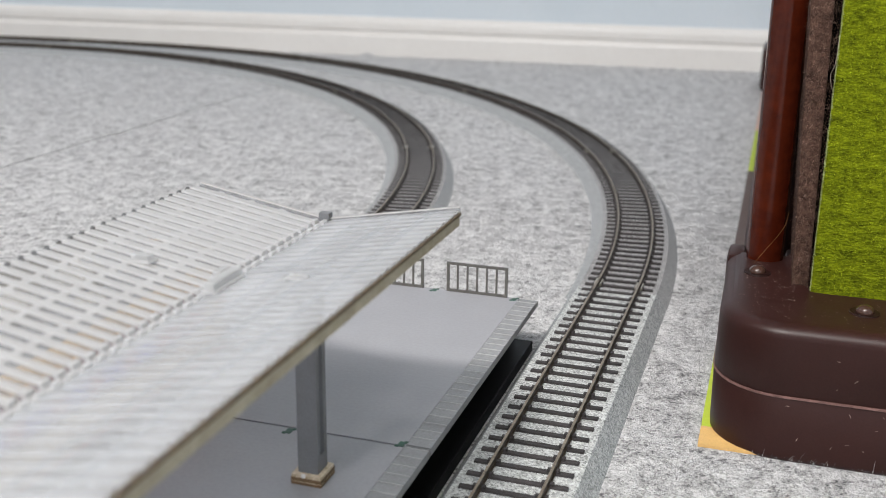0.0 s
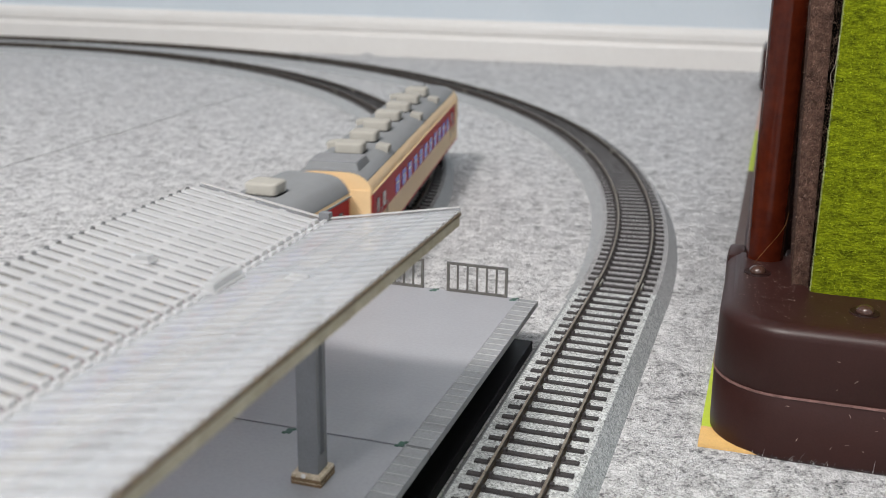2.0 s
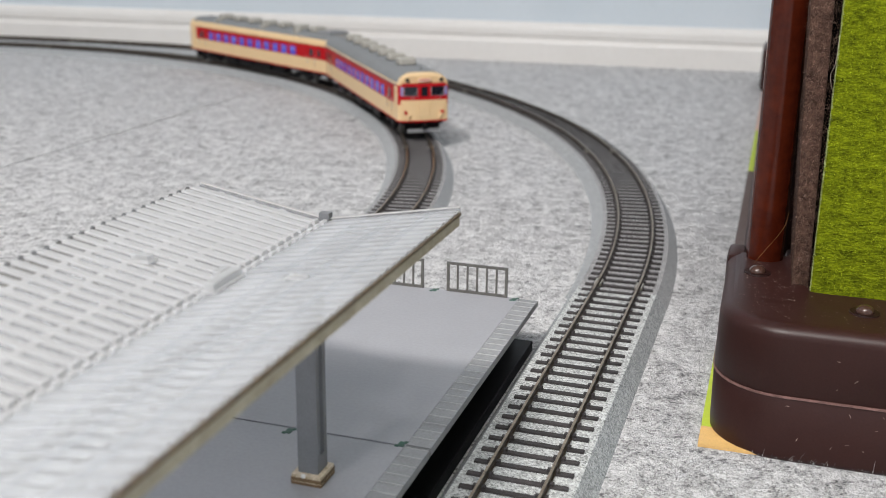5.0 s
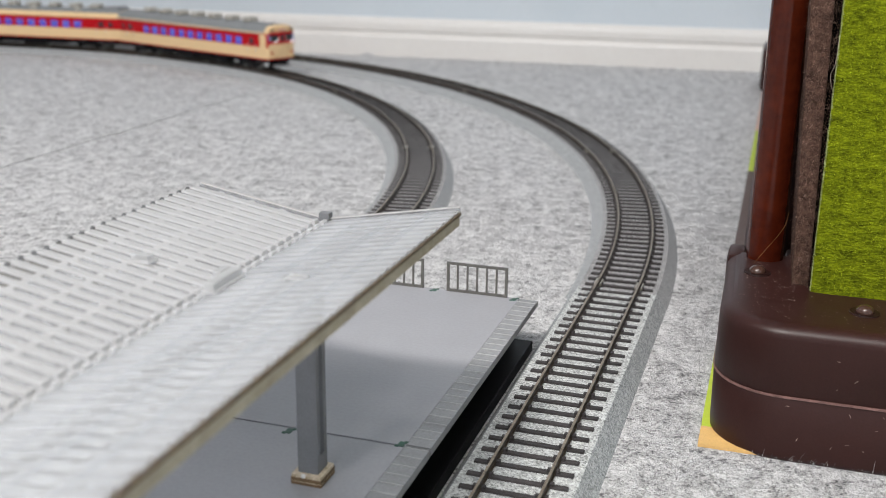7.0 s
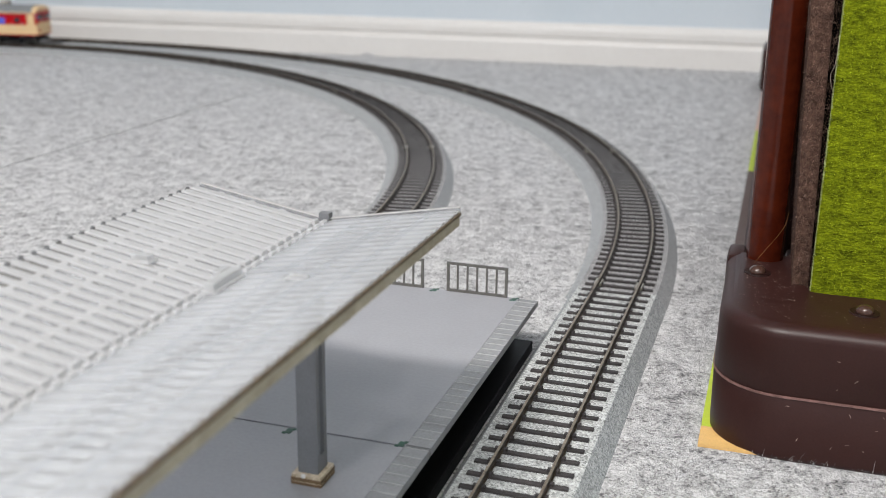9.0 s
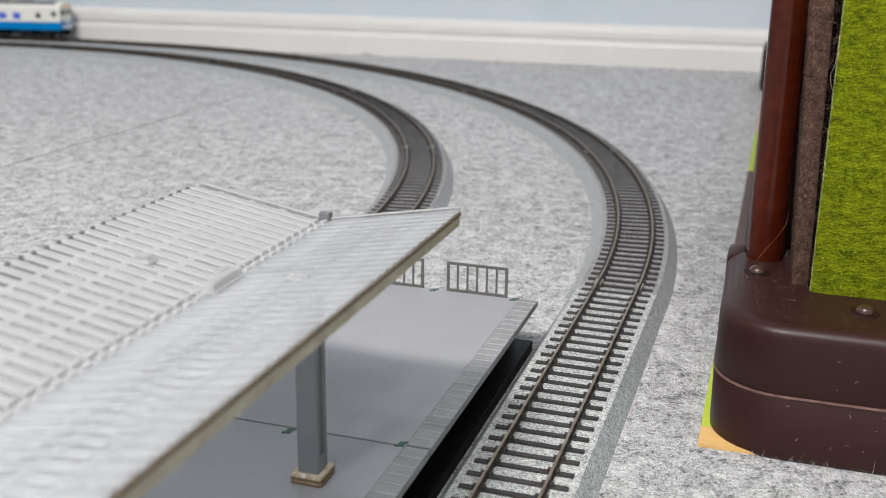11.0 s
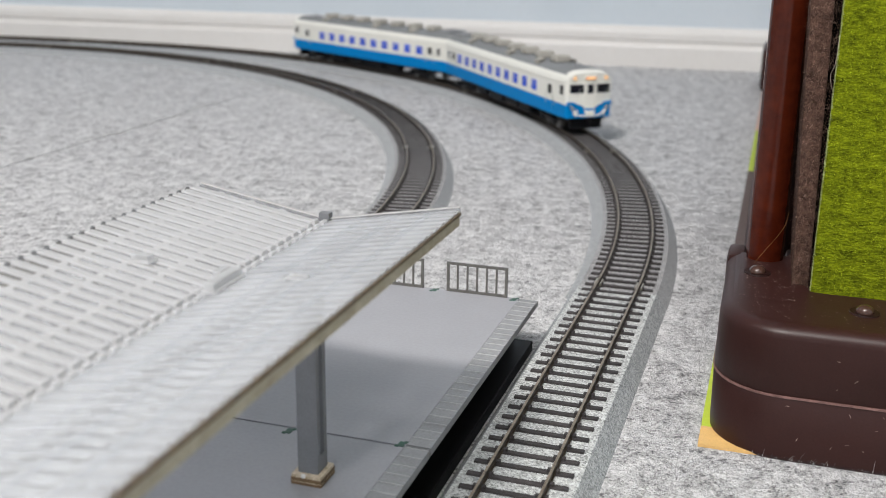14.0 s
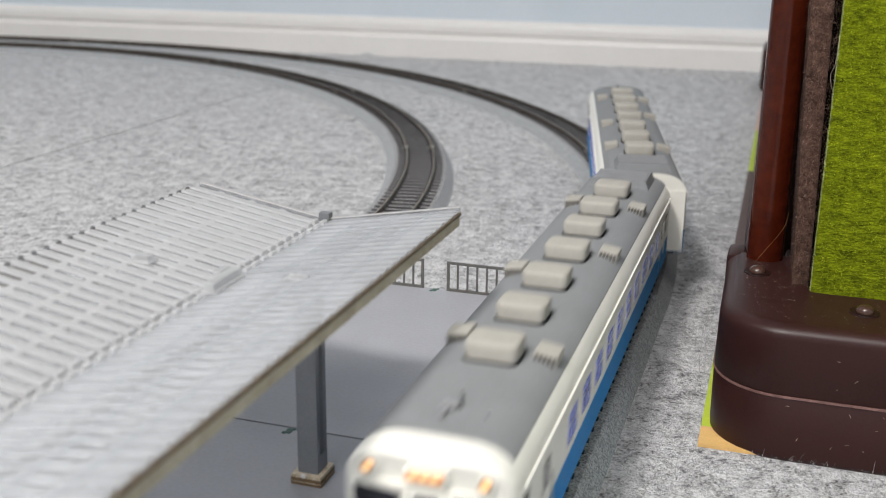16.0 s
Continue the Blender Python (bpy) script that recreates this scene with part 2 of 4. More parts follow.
# ---------- small builders ----------
def box(bm, x0, x1, y0, y1, z0, z1, bevel=0.0):
    m = Matrix.Translation(((x0 + x1) / 2, (y0 + y1) / 2, (z0 + z1) / 2)) @ Matrix.Diagonal((x1 - x0, y1 - y0, z1 - z0, 1))
    got = bmesh.ops.create_cube(bm, size=1.0, matrix=m)
    if bevel:
        edges = {e for v in got["verts"] for e in v.link_edges}
        bmesh.ops.bevel(bm, geom=list(edges), offset=bevel, segments=2, affect="EDGES", profile=0.6)


def rod(bm, a, b, r, seg=12, r2=None):
    a, b = Vector(a), Vector(b)
    m = Matrix.Translation((a + b) / 2) @ (b - a).to_track_quat("Z", "Y").to_matrix().to_4x4()
    bmesh.ops.create_cone(bm, cap_ends=True, segments=seg, radius1=r, radius2=r if r2 is None else r2, depth=(b - a).length, matrix=m)


def prism(bm, outline, z0, z1, top=None):
    """A solid from an outline in plan, between two heights; top: the outline at the upper height."""
    low = [bm.verts.new((x, y, z0)) for x, y in outline]
    high = [bm.verts.new((x, y, z1)) for x, y in (top or outline)]
    n = len(low)
    bm.faces.new(low[::-1])
    bm.faces.new(high)
    for i in range(n):
        bm.faces.new((low[i], low[(i + 1) % n], high[(i + 1) % n], high[i]))


def loft(bm, rings, closed=True, caps=True):
    made = [[bm.verts.new(p) for p in r] for r in rings]
    for a, b in zip(made, made[1:]):
        n = len(a)
        for i in range(n if closed else n - 1):
            bm.faces.new((a[i], a[(i + 1) % n], b[(i + 1) % n], b[i]))
    if caps:
        bm.faces.new(made[0][::-1])
        bm.faces.new(made[-1])


def mesh(name, bm, mat, smooth=False):
    bmesh.ops.recalc_face_normals(bm, faces=bm.faces[:])
    data = bpy.data.meshes.new(name)
    bm.to_mesh(data)
    bm.free()
    for mm in (mat if isinstance(mat, (list, tuple)) else [mat]):
        data.materials.append(mm)
    if smooth:
        for poly in data.polygons:
            poly.use_smooth = True
        data.set_sharp_from_angle(angle=radians(38))
    return data


def part(name, bm, mat, parent, label="", smooth=False):
    ob = new(name, mesh(name, bm, mat, smooth))
    ob.parent = parent
    return tagged(ob, label)


def piece(name, data, parent, m):
    ob = new(name, data)
    ob.parent = parent
    ob.matrix_basis = m
    return ob


def thing(name, m, label, category, group="", kind=""):
    ob = new(name)
    ob.empty_display_size = 0.02
    ob.matrix_basis = m
    return tagged(ob, label, category, group, kind)


# ---------- the plan ----------
RAIL_TOP = 0.0092
OUTER_R, OUTER_C = 0.7288, (-0.7288, -0.0169)
INNER_R, INNER_C = 0.6704, (-0.7956, -0.0245)
STRAIGHT = 0.246
OUTER_SHORT = 0.070
SIDE = 4 * STRAIGHT
WALL_TURN = math.degrees(math.atan(0.0753))
ROOM = pose(0, 0.8111, 0, 0, 0, WALL_TURN)


# ---------- room ----------
def room():
    def slab(name, x0, x1, y0, y1, z0, z1, mat, label, category):
        bm = bmesh.new()
        box(bm, x0, x1, y0, y1, z0, z1)
        ob = new(name, mesh(name, bm, mat))
        ob.matrix_basis = ROOM
        return tagged(ob, label, category, kind="structure")
    w, e, s, h = -2.7, 1.25, -3.4, 2.4
    slab("wall_north", w - 0.1, e + 0.1, 0.006, 0.106, 0, h, WALLPAPER, "pale blue-grey papered wall behind the layout", "wall")
    slab("wall_south", w - 0.1, e + 0.1, s - 0.1, s, 0, h, WALLPAPER, "pale blue-grey papered wall of the room", "wall")
    slab("wall_west", w - 0.1, w, s, 0.006, 0, h, WALLPAPER, "pale blue-grey papered side wall", "wall")
    slab("wall_east", e, e + 0.1, s, 0.006, 0, h, WALLPAPER, "pale blue-grey papered side wall", "wall")
    slab("ceiling", w - 0.1, e + 0.1, s - 0.1, 0.106, h, h + 0.05, CEILING, "plain white papered ceiling", "ceiling")
    # skirting board with a groove below its rounded head
    profile = [(0.0, 0.0), (-0.0085, 0.0), (-0.0085, 0.0225), (-0.0075, 0.0245), (-0.0048, 0.0258), (-0.0045, 0.029), (-0.0066, 0.031), (-0.0066, 0.038),
               (-0.0055, 0.0425), (-0.002, 0.0455), (0.0, 0.0462)]
    bm = bmesh.new()
    loft(bm, [[(x, y + 0.006, z) for y, z in profile] for x in (w, e)])
    ob = new("baseboard", mesh("baseboard", bm, WHITE_TRIM))
    ob.matrix_basis = ROOM
    tagged(ob, "white grooved skirting board along the papered wall", "baseboard", kind="structure")


room()


def carpet_floor():
    floor = tagged(new("floor"), "light grey needle-felt carpet tiles laid edge to edge", "floor", kind="structure")
    bm = bmesh.new()
    box(bm, -3.1, 1.7, -2.9, 1.2, -0.03, -0.006)
    part("underlay", bm, UNDERLAY, floor)
    side, gap = 0.4605, 0.0019
    kinds = []
    for open_seam in (gap, 0.00015):
        bm = bmesh.new()
        box(bm, open_seam, side, 0.0001, side - 0.0001, -0.006, 0.0, 0.00005)
        kinds.append(mesh("carpet_tile", bm, CARPET))
    for i in range(-6, 4):
        for j in range(-6, 3):
            piece("carpet_tile", kinds[0 if i == -1 else 1], floor, pose(0.0400 + i * side, -0.02 + j * side, 0, 0, 0, 0))


carpet_floor()


# ---------- track ----------
def sleeper_mesh():
    bm = bmesh.new()
    box(bm, -0.0145, 0.0145, -0.00098, 0.00098, 0.0048, 0.0072, 0.00012)
    for x in (-0.0087, 0.0087):
        for k in (-1, 1):
            box(bm, x + k * 0.00125 - 0.00055, x + k * 0.00125 + 0.00055, -0.0008, 0.0008, 0.0072, 0.0081)
    return mesh("sleeper", bm, SLEEPER)


SLEEPER_DATA = sleeper_mesh()
RAIL_SHAPE = [(-0.0008, 0.0070), (0.0008, 0.0070), (0.0008, 0.0073), (0.00035, 0.0076), (0.00035, 0.0084), (0.00042, 0.0086), (0.00042, 0.0092), (-0.00042, 0.0092),
              (-0.00042, 0.0086), (-0.00035, 0.0084), (-0.00035, 0.0076), (-0.0008, 0.0073)]
BED_BEND = [(-0.0225, 0.0), (-0.0166, 0.0063), (0.0166, 0.0063), (0.0214, 0.0)]
BED_SHAPE = [(-0.0211, 0.0), (-0.0166, 0.0065), (0.0166, 0.0065), (0.0211, 0.0)]


def track_section(length, radius, m, label):
    """One length of track; it starts at its origin and runs along +y, bending to -x where a radius is given."""
    def at(s, x, z):
        if not radius:
            return (x, s, z)
        a = s / radius
        return ((radius + x) * math.cos(a) - radius, (radius + x) * math.sin(a), z)
    top = thing("track_section", m, label, "model track", "track sections")
    steps = 24 if radius else 8
    ss = [length * i / steps for i in range(steps + 1)]
    bm = bmesh.new()
    loft(bm, [[at(s, x, z) for x, z in (BED_BEND if radius else BED_SHAPE)] for s in ss])
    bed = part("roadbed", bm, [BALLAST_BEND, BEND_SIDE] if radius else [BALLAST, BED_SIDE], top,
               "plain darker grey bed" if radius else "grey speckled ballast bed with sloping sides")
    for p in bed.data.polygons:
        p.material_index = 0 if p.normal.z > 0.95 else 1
    for x in (-0.0087, 0.0087):
        bm = bmesh.new()
        loft(bm, [[at(s, x + dx, z) for dx, z in RAIL_SHAPE] for s in ss])
        rail = part("rail", bm, [RAIL, RAIL_SIDE], top, "weathered brown metal rail")
        for p in rail.data.polygons:
            p.material_index = 0 if p.normal.z > 0.8 and p.center.z > 0.009 else 1
        bm = bmesh.new()
        for k in (-1, 1):
            loft(bm, [[at(s, x + k * 0.0012 + dx, z) for dx, z in ((-0.0004, 0.0072), (0.0004, 0.0072), (0.0003, 0.0083), (-0.0003, 0.0083))] for s in (0.001, length / 40 + 0.001)])
        part("rail_joiner", bm, JOINER, top, "bright metal rail joiner")
    count = round(length / 0.0078)
    for i in range(count):
        s = (i + 0.5) * length / count
        x, y, _ = at(s, 0, 0)
        piece("sleeper", SLEEPER_DATA, top, pose(x, y, 0, 0, 0, math.degrees(s / radius) if radius else 0))
    return top


def oval(radius, centre, short, label):
    x = centre[0] + radius
    first = track_section(STRAIGHT, 0, pose(x, centre[1] - STRAIGHT, 0), "straight brown-sleepered model track on grey ballast, " + label)
    for k in range(1, 4):
        copy_thing(first, pose(x, centre[1] - (k + 1) * STRAIGHT, 0))
    for k in range(4):
        copy_thing(first, pose(centre[0] - short - radius, centre[1] - k * STRAIGHT, 0, 0, 0, 180))
    arc = math.radians(22.5)
    bend = track_section(arc * radius, radius, pose(x, centre[1], 0), "curved brown-sleepered model track on grey ballast, " + label)
    for k in range(1, 16):
        a = k * arc
        dx, dy = -short if 4 <= k < 12 else 0.0, -SIDE if k >= 8 else 0.0
        copy_thing(bend, pose(centre[0] + dx + radius * math.cos(a), centre[1] + dy + radius * math.sin(a), 0, 0, 0, math.degrees(a)))
    if short:
        piece_ = track_section(short, 0, pose(centre[0], centre[1] + radius, 0, 0, 0, 90), "short straight model track on grey ballast, " + label)
        copy_thing(piece_, pose(centre[0] - short, centre[1] - SIDE - radius, 0, 0, 0, -90))


oval(OUTER_R, OUTER_C, OUTER_SHORT, "on the outer loop")
oval(INNER_R, INNER_C, 0.0, "on the inner loop")


# ---------- platform ----------
PX0, PX1, PZ = -0.1035, -0.0212, 0.0190


def platform(y0, y1, group):
    top = thing("platform", pose(0, 0, 0), "grey plastic island platform section with ribbed pale edges", "platform", group)
    bm = bmesh.new()
    box(bm, PX0 + 0.0072, PX1 - 0.0072, y0, y1, PZ - 0.0022, PZ, 0.0002)
    part("deck", bm, PLATFORM, top, "smooth mid-grey deck")
    for k, x0, x1 in ((0, PX0, PX0 + 0.0071), (1, PX1 - 0.0071, PX1)):
        bm = bmesh.new()
        box(bm, x0, x1, y0, y1, PZ - 0.0022, PZ - 0.0002)
        part("edge_slab", bm, EDGE_TILE, top)
    for x in (PX0 + 0.010, PX1 - 0.010):
        bm = bmesh.new()
        box(bm, x - 0.0012, x + 0.0012, y0 + 0.002, y1 - 0.0015, 0.0042, PZ - 0.0022)
        for i in range(int((y1 - y0) / 0.033)):
            yy = y0 + 0.016 + i * 0.033
            box(bm, x - 0.0016, x + 0.0016, yy - 0.0008, yy + 0.0008, 0.0042, PZ - 0.0022)
        part("side_wall", bm, BLACK, top, "black recessed side wall")
    bm = bmesh.new()
    box(bm, PX0 + 0.0005, PX1 - 0.0005, y0, y1 - 0.004, 0.0, 0.0042, 0.0004)
    part("base", bm, BLACK, top, "black plastic base plate")
    bm = bmesh.new()
    box(bm, 0, 0.0070, 0, 0.0048, -0.0006, -0.00012, 0.00004)
    faces = len(bm.faces)
    box(bm, 0, 0.0069, 0.0044, 0.0048, -0.0003, 0.00008, 0.00006)
    bm.faces.ensure_lookup_table()
    for f in bm.faces[faces:]:
        f.material_index = 1
    data = mesh("edge_tile", bm, [EDGE_TILE, RIDGE])
    for i in range(int((y1 - y0) / 0.0049)):
        yy = y0 + 0.0003 + i * 0.0049
        piece("edge_tile", data, top, pose(PX0 + 0.0001, yy, PZ + 0.0003))
        piece("edge_tile", data, top, pose(PX1 - 0.0070, yy, PZ + 0.0003))
    return top


platform(-0.2025, -0.0757, "platform sections")
platform(-0.449, -0.2033, "platform sections")
platform(-0.696, -0.4498, "platform sections")


def platform_clip(x, y):
    top = thing("platform_clip", pose(x, y, PZ - 0.0001), "small dark green clip joining two platform sections", "clip", "platform clips")
    bm = bmesh.new()
    box(bm, -0.0009, 0.0009, -0.0014, 0.0014, -0.001, 0.00025)
    box(bm, -0.0015, -0.0004, -0.0018, -0.0008, -0.001, 0.0003)
    box(bm, 0.0004, 0.0015, 0.0008, 0.0018, -0.001, 0.0003)
    part("tongue", bm, GREEN_CLIP, top)


platform_clip(-0.0296, -0.2022)
platform_clip(-0.0618, -0.2052)
platform_clip(-0.0618, -0.0775)
platform_clip(-0.0300, -0.0775)
platform_clip(-0.0590, -0.1995)


def fence(x0, x1, y):
    top = thing("fence", pose(0, 0, 0), "low grey metal railing at the platform end", "railing", "platform railings")
    n = 7
    for i in range(n):
        x = x0 + (x1 - x0) * i / (n - 1)
        w = 0.0005 if i in (0, n - 1) else 0.00032
        bm = bmesh.new()
        box(bm, x - w, x + w, y - 0.0004, y + 0.0004, PZ, PZ + 0.0112)
        part("post" if i in (0, n - 1) else "bar", bm, FENCE, top)
    for z in (PZ + 0.0004, PZ + 0.0112):
        bm = bmesh.new()
        box(bm, x0 - 0.0005, x1 + 0.0005, y - 0.0005, y + 0.0005, z - 0.0004, z + 0.0005)
        part("rail", bm, FENCE, top)


fence(-0.0566, -0.0335, -0.0764)
fence(-0.0900, -0.0671, -0.0764)


# ---------- canopy ----------
CY, CXR, CXV, CXL, CZE, CZV = -0.187, -0.0190, -0.0578, -0.0965, 0.0815, 0.0748


def canopy():
    top = thing("canopy", pose(0, 0, 0), "pale clear ribbed butterfly canopy over the platform", "canopy")
    near = -0.62
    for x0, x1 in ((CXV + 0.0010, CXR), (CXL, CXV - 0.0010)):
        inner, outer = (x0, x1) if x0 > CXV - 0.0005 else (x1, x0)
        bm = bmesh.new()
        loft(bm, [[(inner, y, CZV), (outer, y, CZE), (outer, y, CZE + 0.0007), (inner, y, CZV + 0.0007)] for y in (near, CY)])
        half = part("roof_panel", bm, ROOF_CLEAR if outer < inner else ROOF_REFLECT, top, "clear roof sheet" if outer < inner else "clear roof sheet whitened for its reflection")
        bm = bmesh.new()
        clear = outer < inner
        y, lean, wide = CY - 0.0035, -0.0004 if clear else 0.0007, 0.00130
        loft(bm, [[(x, dy, z + dz) for dy, dz in ((-wide, 0.0007), (wide, 0.0007), (wide - 0.0002, 0.0010), (0.0002 - wide, 0.0010))]
                  for x, z in ((inner, CZV), (outer + lean, CZE))])
        if clear:
            loft(bm, [[(x, dy - wide + 0.0002, z + dz) for dy, dz in ((-0.0002, 0.0009), (0.0002, 0.0009), (0.0001, 0.0013), (-0.0001, 0.0013))]
                      for x, z in ((inner, CZV), (outer + lean, CZE))])
        rib = mesh("roof_rib", bm, RIB_CLEAR if clear else RIB_FAINT)
        while y > near:
            # left ribs widen towards the far end to imitate its bright reflection
            swell = 1.0 + (0.40 * min(max((y - CY + 0.085) / 0.05, 0.0), 1.0) if clear else 0.0)
            piece("roof_rib", rib, half, pose(0, y, 0) @ Matrix.Diagonal((1, swell, 1, 1)))
            y -= 0.0044
        bm = bmesh.new()
        loft(bm, [[(x, y, z + dz) for y, dz in ((CY, -0.0004), (CY + 0.0012, -0.0004), (CY + 0.0012, 0.0012), (CY, 0.0012))] for x, z in ((inner, CZV), (outer, CZE))])
        part("end_trim", bm, ROOF_CLEAR, half, "clear upstand along the roof end")
        # white upper line stands in for the glint on the clear upstand
        for dz in (-0.0005, 0.0012):
            bm = bmesh.new()
            loft(bm, [[(x, CY + dy, z + dz + dk) for dy, dk in ((0.0, 0.0), (0.0013, 0.0), (0.0013, 0.0002), (0.0, 0.0002))] for x, z in ((inner, CZV), (outer, CZE))])
            part("trim_edge", bm, PURLIN if dz > 0 else STEEL_GREY, half)
        for f in (0.30, 0.55, 0.80):
            x, z = inner + (outer - inner) * f, CZV + (CZE - CZV) * f
            bm = bmesh.new()
            lift = 0.00055
            w = 0.0008 if outer < inner else 0.0011
            tilt = (CZE - CZV) / (outer - inner) * w
            loft(bm, [[(x - w, y, z - tilt + lift), (x + w, y, z + tilt + lift), (x + w, y, z + tilt + lift + 0.0004), (x - w, y, z - tilt + lift + 0.0004)] for y in (near, CY - 0.001)])
            part("purlin", bm, RIB_CLEAR if outer < inner else SHEET_LINE, half)
    bm = bmesh.new()
    loft(bm, [[(CXR - 0.0006, y, CZE - 0.0034), (CXR + 0.0004, y, CZE - 0.0034), (CXR + 0.0004, y, CZE - 0.0007), (CXR - 0.0006, y, CZE - 0.0007)] for y in (near, CY - 0.001)])
    part("fascia", bm, FASCIA, top, "cream card fascia with a scorched edge")
    bm = bmesh.new()
    box(bm, CXR - 0.0009, CXR + 0.0006, near, CY, CZE - 0.0007, CZE - 0.0001)
    part("fascia_edge", bm, FASCIA_DARK, top)
    bm = bmesh.new()
    loft(bm, [[(CXL - 0.0004, y, CZE - 0.0034), (CXL + 0.0006, y, CZE - 0.0034), (CXL + 0.0006, y, CZE - 0.0002), (CXL - 0.0004, y, CZE - 0.0002)] for y in (near, CY - 0.001)])
    part("fascia", bm, FASCIA, top)
    bm = bmesh.new()
    loft(bm, [[(dx, dy, dz) for dx, dy in ((0, -0.0009), (0, 0.0011), (-k, 0.0009))] for dz, k in ((0.0000, 0.0019), (0.0012, 0.0013))])
    rib_end = mesh("rib_end", bm, RIB_END)
    y = CY - 0.0057
    while y > near:
        piece("rib_end", rib_end, top, pose(CXL - 0.0005, y, CZE))
        y -= 0.0044
    bm = bmesh.new()
    box(bm, CXV - 0.0012, CXV + 0.0012, near, CY + 0.0005, CZV - 0.0012, CZV + 0.0006)
    part("valley_gutter", bm, RIB_CLEAR, top)
    bm = bmesh.new()
    box(bm, CXV - 0.0016, CXV + 0.0016, CY - 0.001, CY + 0.0016, CZV - 0.0016, CZV + 0.0030, 0.0003)
    part("gutter_end", bm, COLUMN, top, "grey end block of the valley gutter")
    bm = bmesh.new()
    box(bm, -0.0005, 0.0005, -0.0012, 0.0012, 0.0, 0.0012)
    tooth = mesh("valley_tooth", bm, RIB_CLEAR)
    y = CY - 0.004
    while y > near:
        for k in (-1, 1):
            piece("valley_tooth", tooth, top, pose(CXV + k * 0.0013, y, CZV + 0.0006))
        y -= 0.0044
    return top


canopy()


def roof_block(x, y, z, w, d, h):
    top = thing("roof_block", pose(x, y, z), "small clear plastic block on the canopy roof", "roof fitting", "canopy roof fittings")
    bm = bmesh.new()
    box(bm, -w / 2, w / 2, -d / 2, d / 2, 0, h, 0.0003)
    part("block", bm, BLOCK_GLASS, top)
    bm = bmesh.new()
    box(bm, -w / 2 - 0.0006, w / 2 + 0.0006, -d / 2 - 0.0006, d / 2 + 0.0006, 0, h * 0.3)
    part("flange", bm, RIB_CLEAR, top)
    bm = bmesh.new()
    n = max(1, round(d / 0.004))
    for i in range(n):
        yy = -d / 2 + (i + 0.5) * d / n
        box(bm, -w * 0.3, w * 0.3, yy - d / n * 0.32, yy + d / n * 0.2, h * 0.55, h * 0.8)
    part("insert", bm, RIB_END, top)


roof_block(-0.0775, -0.2460, 0.0790, 0.0046, 0.0026, 0.0019)
roof_block(-0.0384, -0.2445, 0.0787, 0.0044, 0.0016, 0.0010)
roof_block(-0.0560, -0.2470, 0.0760, 0.0026, 0.0130, 0.0024)
roof_block(-0.0592, -0.2420, 0.0762, 0.0022, 0.0050, 0.0018)


def column(x, y):
    top = thing("canopy_column", pose(x, y, PZ), "grey channel-section canopy column on a stacked plywood plinth", "column", "canopy columns")
    for k, (z0, z1, mt) in enumerate(((0, 0.0007, PLY_DARK), (0.0007, 0.0010, PLY_LIGHT), (0.0010, 0.0019, PLY_DARK), (0.0019, 0.0028, PLY_LIGHT))):
        bm = bmesh.new()
        g = 0.00012 * (k % 2)
        box(bm, -0.0041 + g, 0.0041 - g, -0.0043 + g, 0.0043 - g, z0, z1)
        part("plinth_layer", bm, mt, top, "laser-cut plywood layer")
    bm = bmesh.new()
    bmesh.ops.create_icosphere(bm, subdivisions=2, radius=1.0, matrix=Matrix.Translation((-0.0008, -0.0040, 0.0024)) @ Matrix.Diagonal((0.0008, 0.0005, 0.0007, 1)))
    part("glue_spot", bm, WHITE_TRIM, top, "dried white glue", smooth=True)
    h = 0.0545
    bm = bmesh.new()
    prof = [(-0.0027, -0.0029), (0.0027, -0.0029), (0.0027, -0.0012), (0.0018, -0.0010), (0.0018, 0.0010), (0.0027, 0.0012), (0.0027, 0.0029), (-0.0027, 0.0029),
            (-0.0027, 0.0012), (-0.0018, 0.0010), (-0.0018, -0.0010), (-0.0027, -0.0012)]
    prism(bm, prof, 0.0028, h)
    part("shaft", bm, COLUMN, top, "grey plastic shaft with a groove down each side")
    bm = bmesh.new()
    box(bm, 0.0017, 0.0027, -0.0012, 0.0012, 0.0028, 0.0075)
    part("groove_stop", bm, COLUMN, top)
    bm = bmesh.new()
    loft(bm, [[(a, yy, z) for yy, z in ((-0.001, h - 0.0005), (0.001, h - 0.0005), (0.001, zt), (-0.001, zt))] for a, zt in ((-0.030, h + 0.0019), (-0.014, h + 0.0002), (0.019, h + 0.0038))])
    part("bracket", bm, COLUMN, top)
    return top


column(-0.0445, -0.2270)
column(-0.0445, -0.4600)


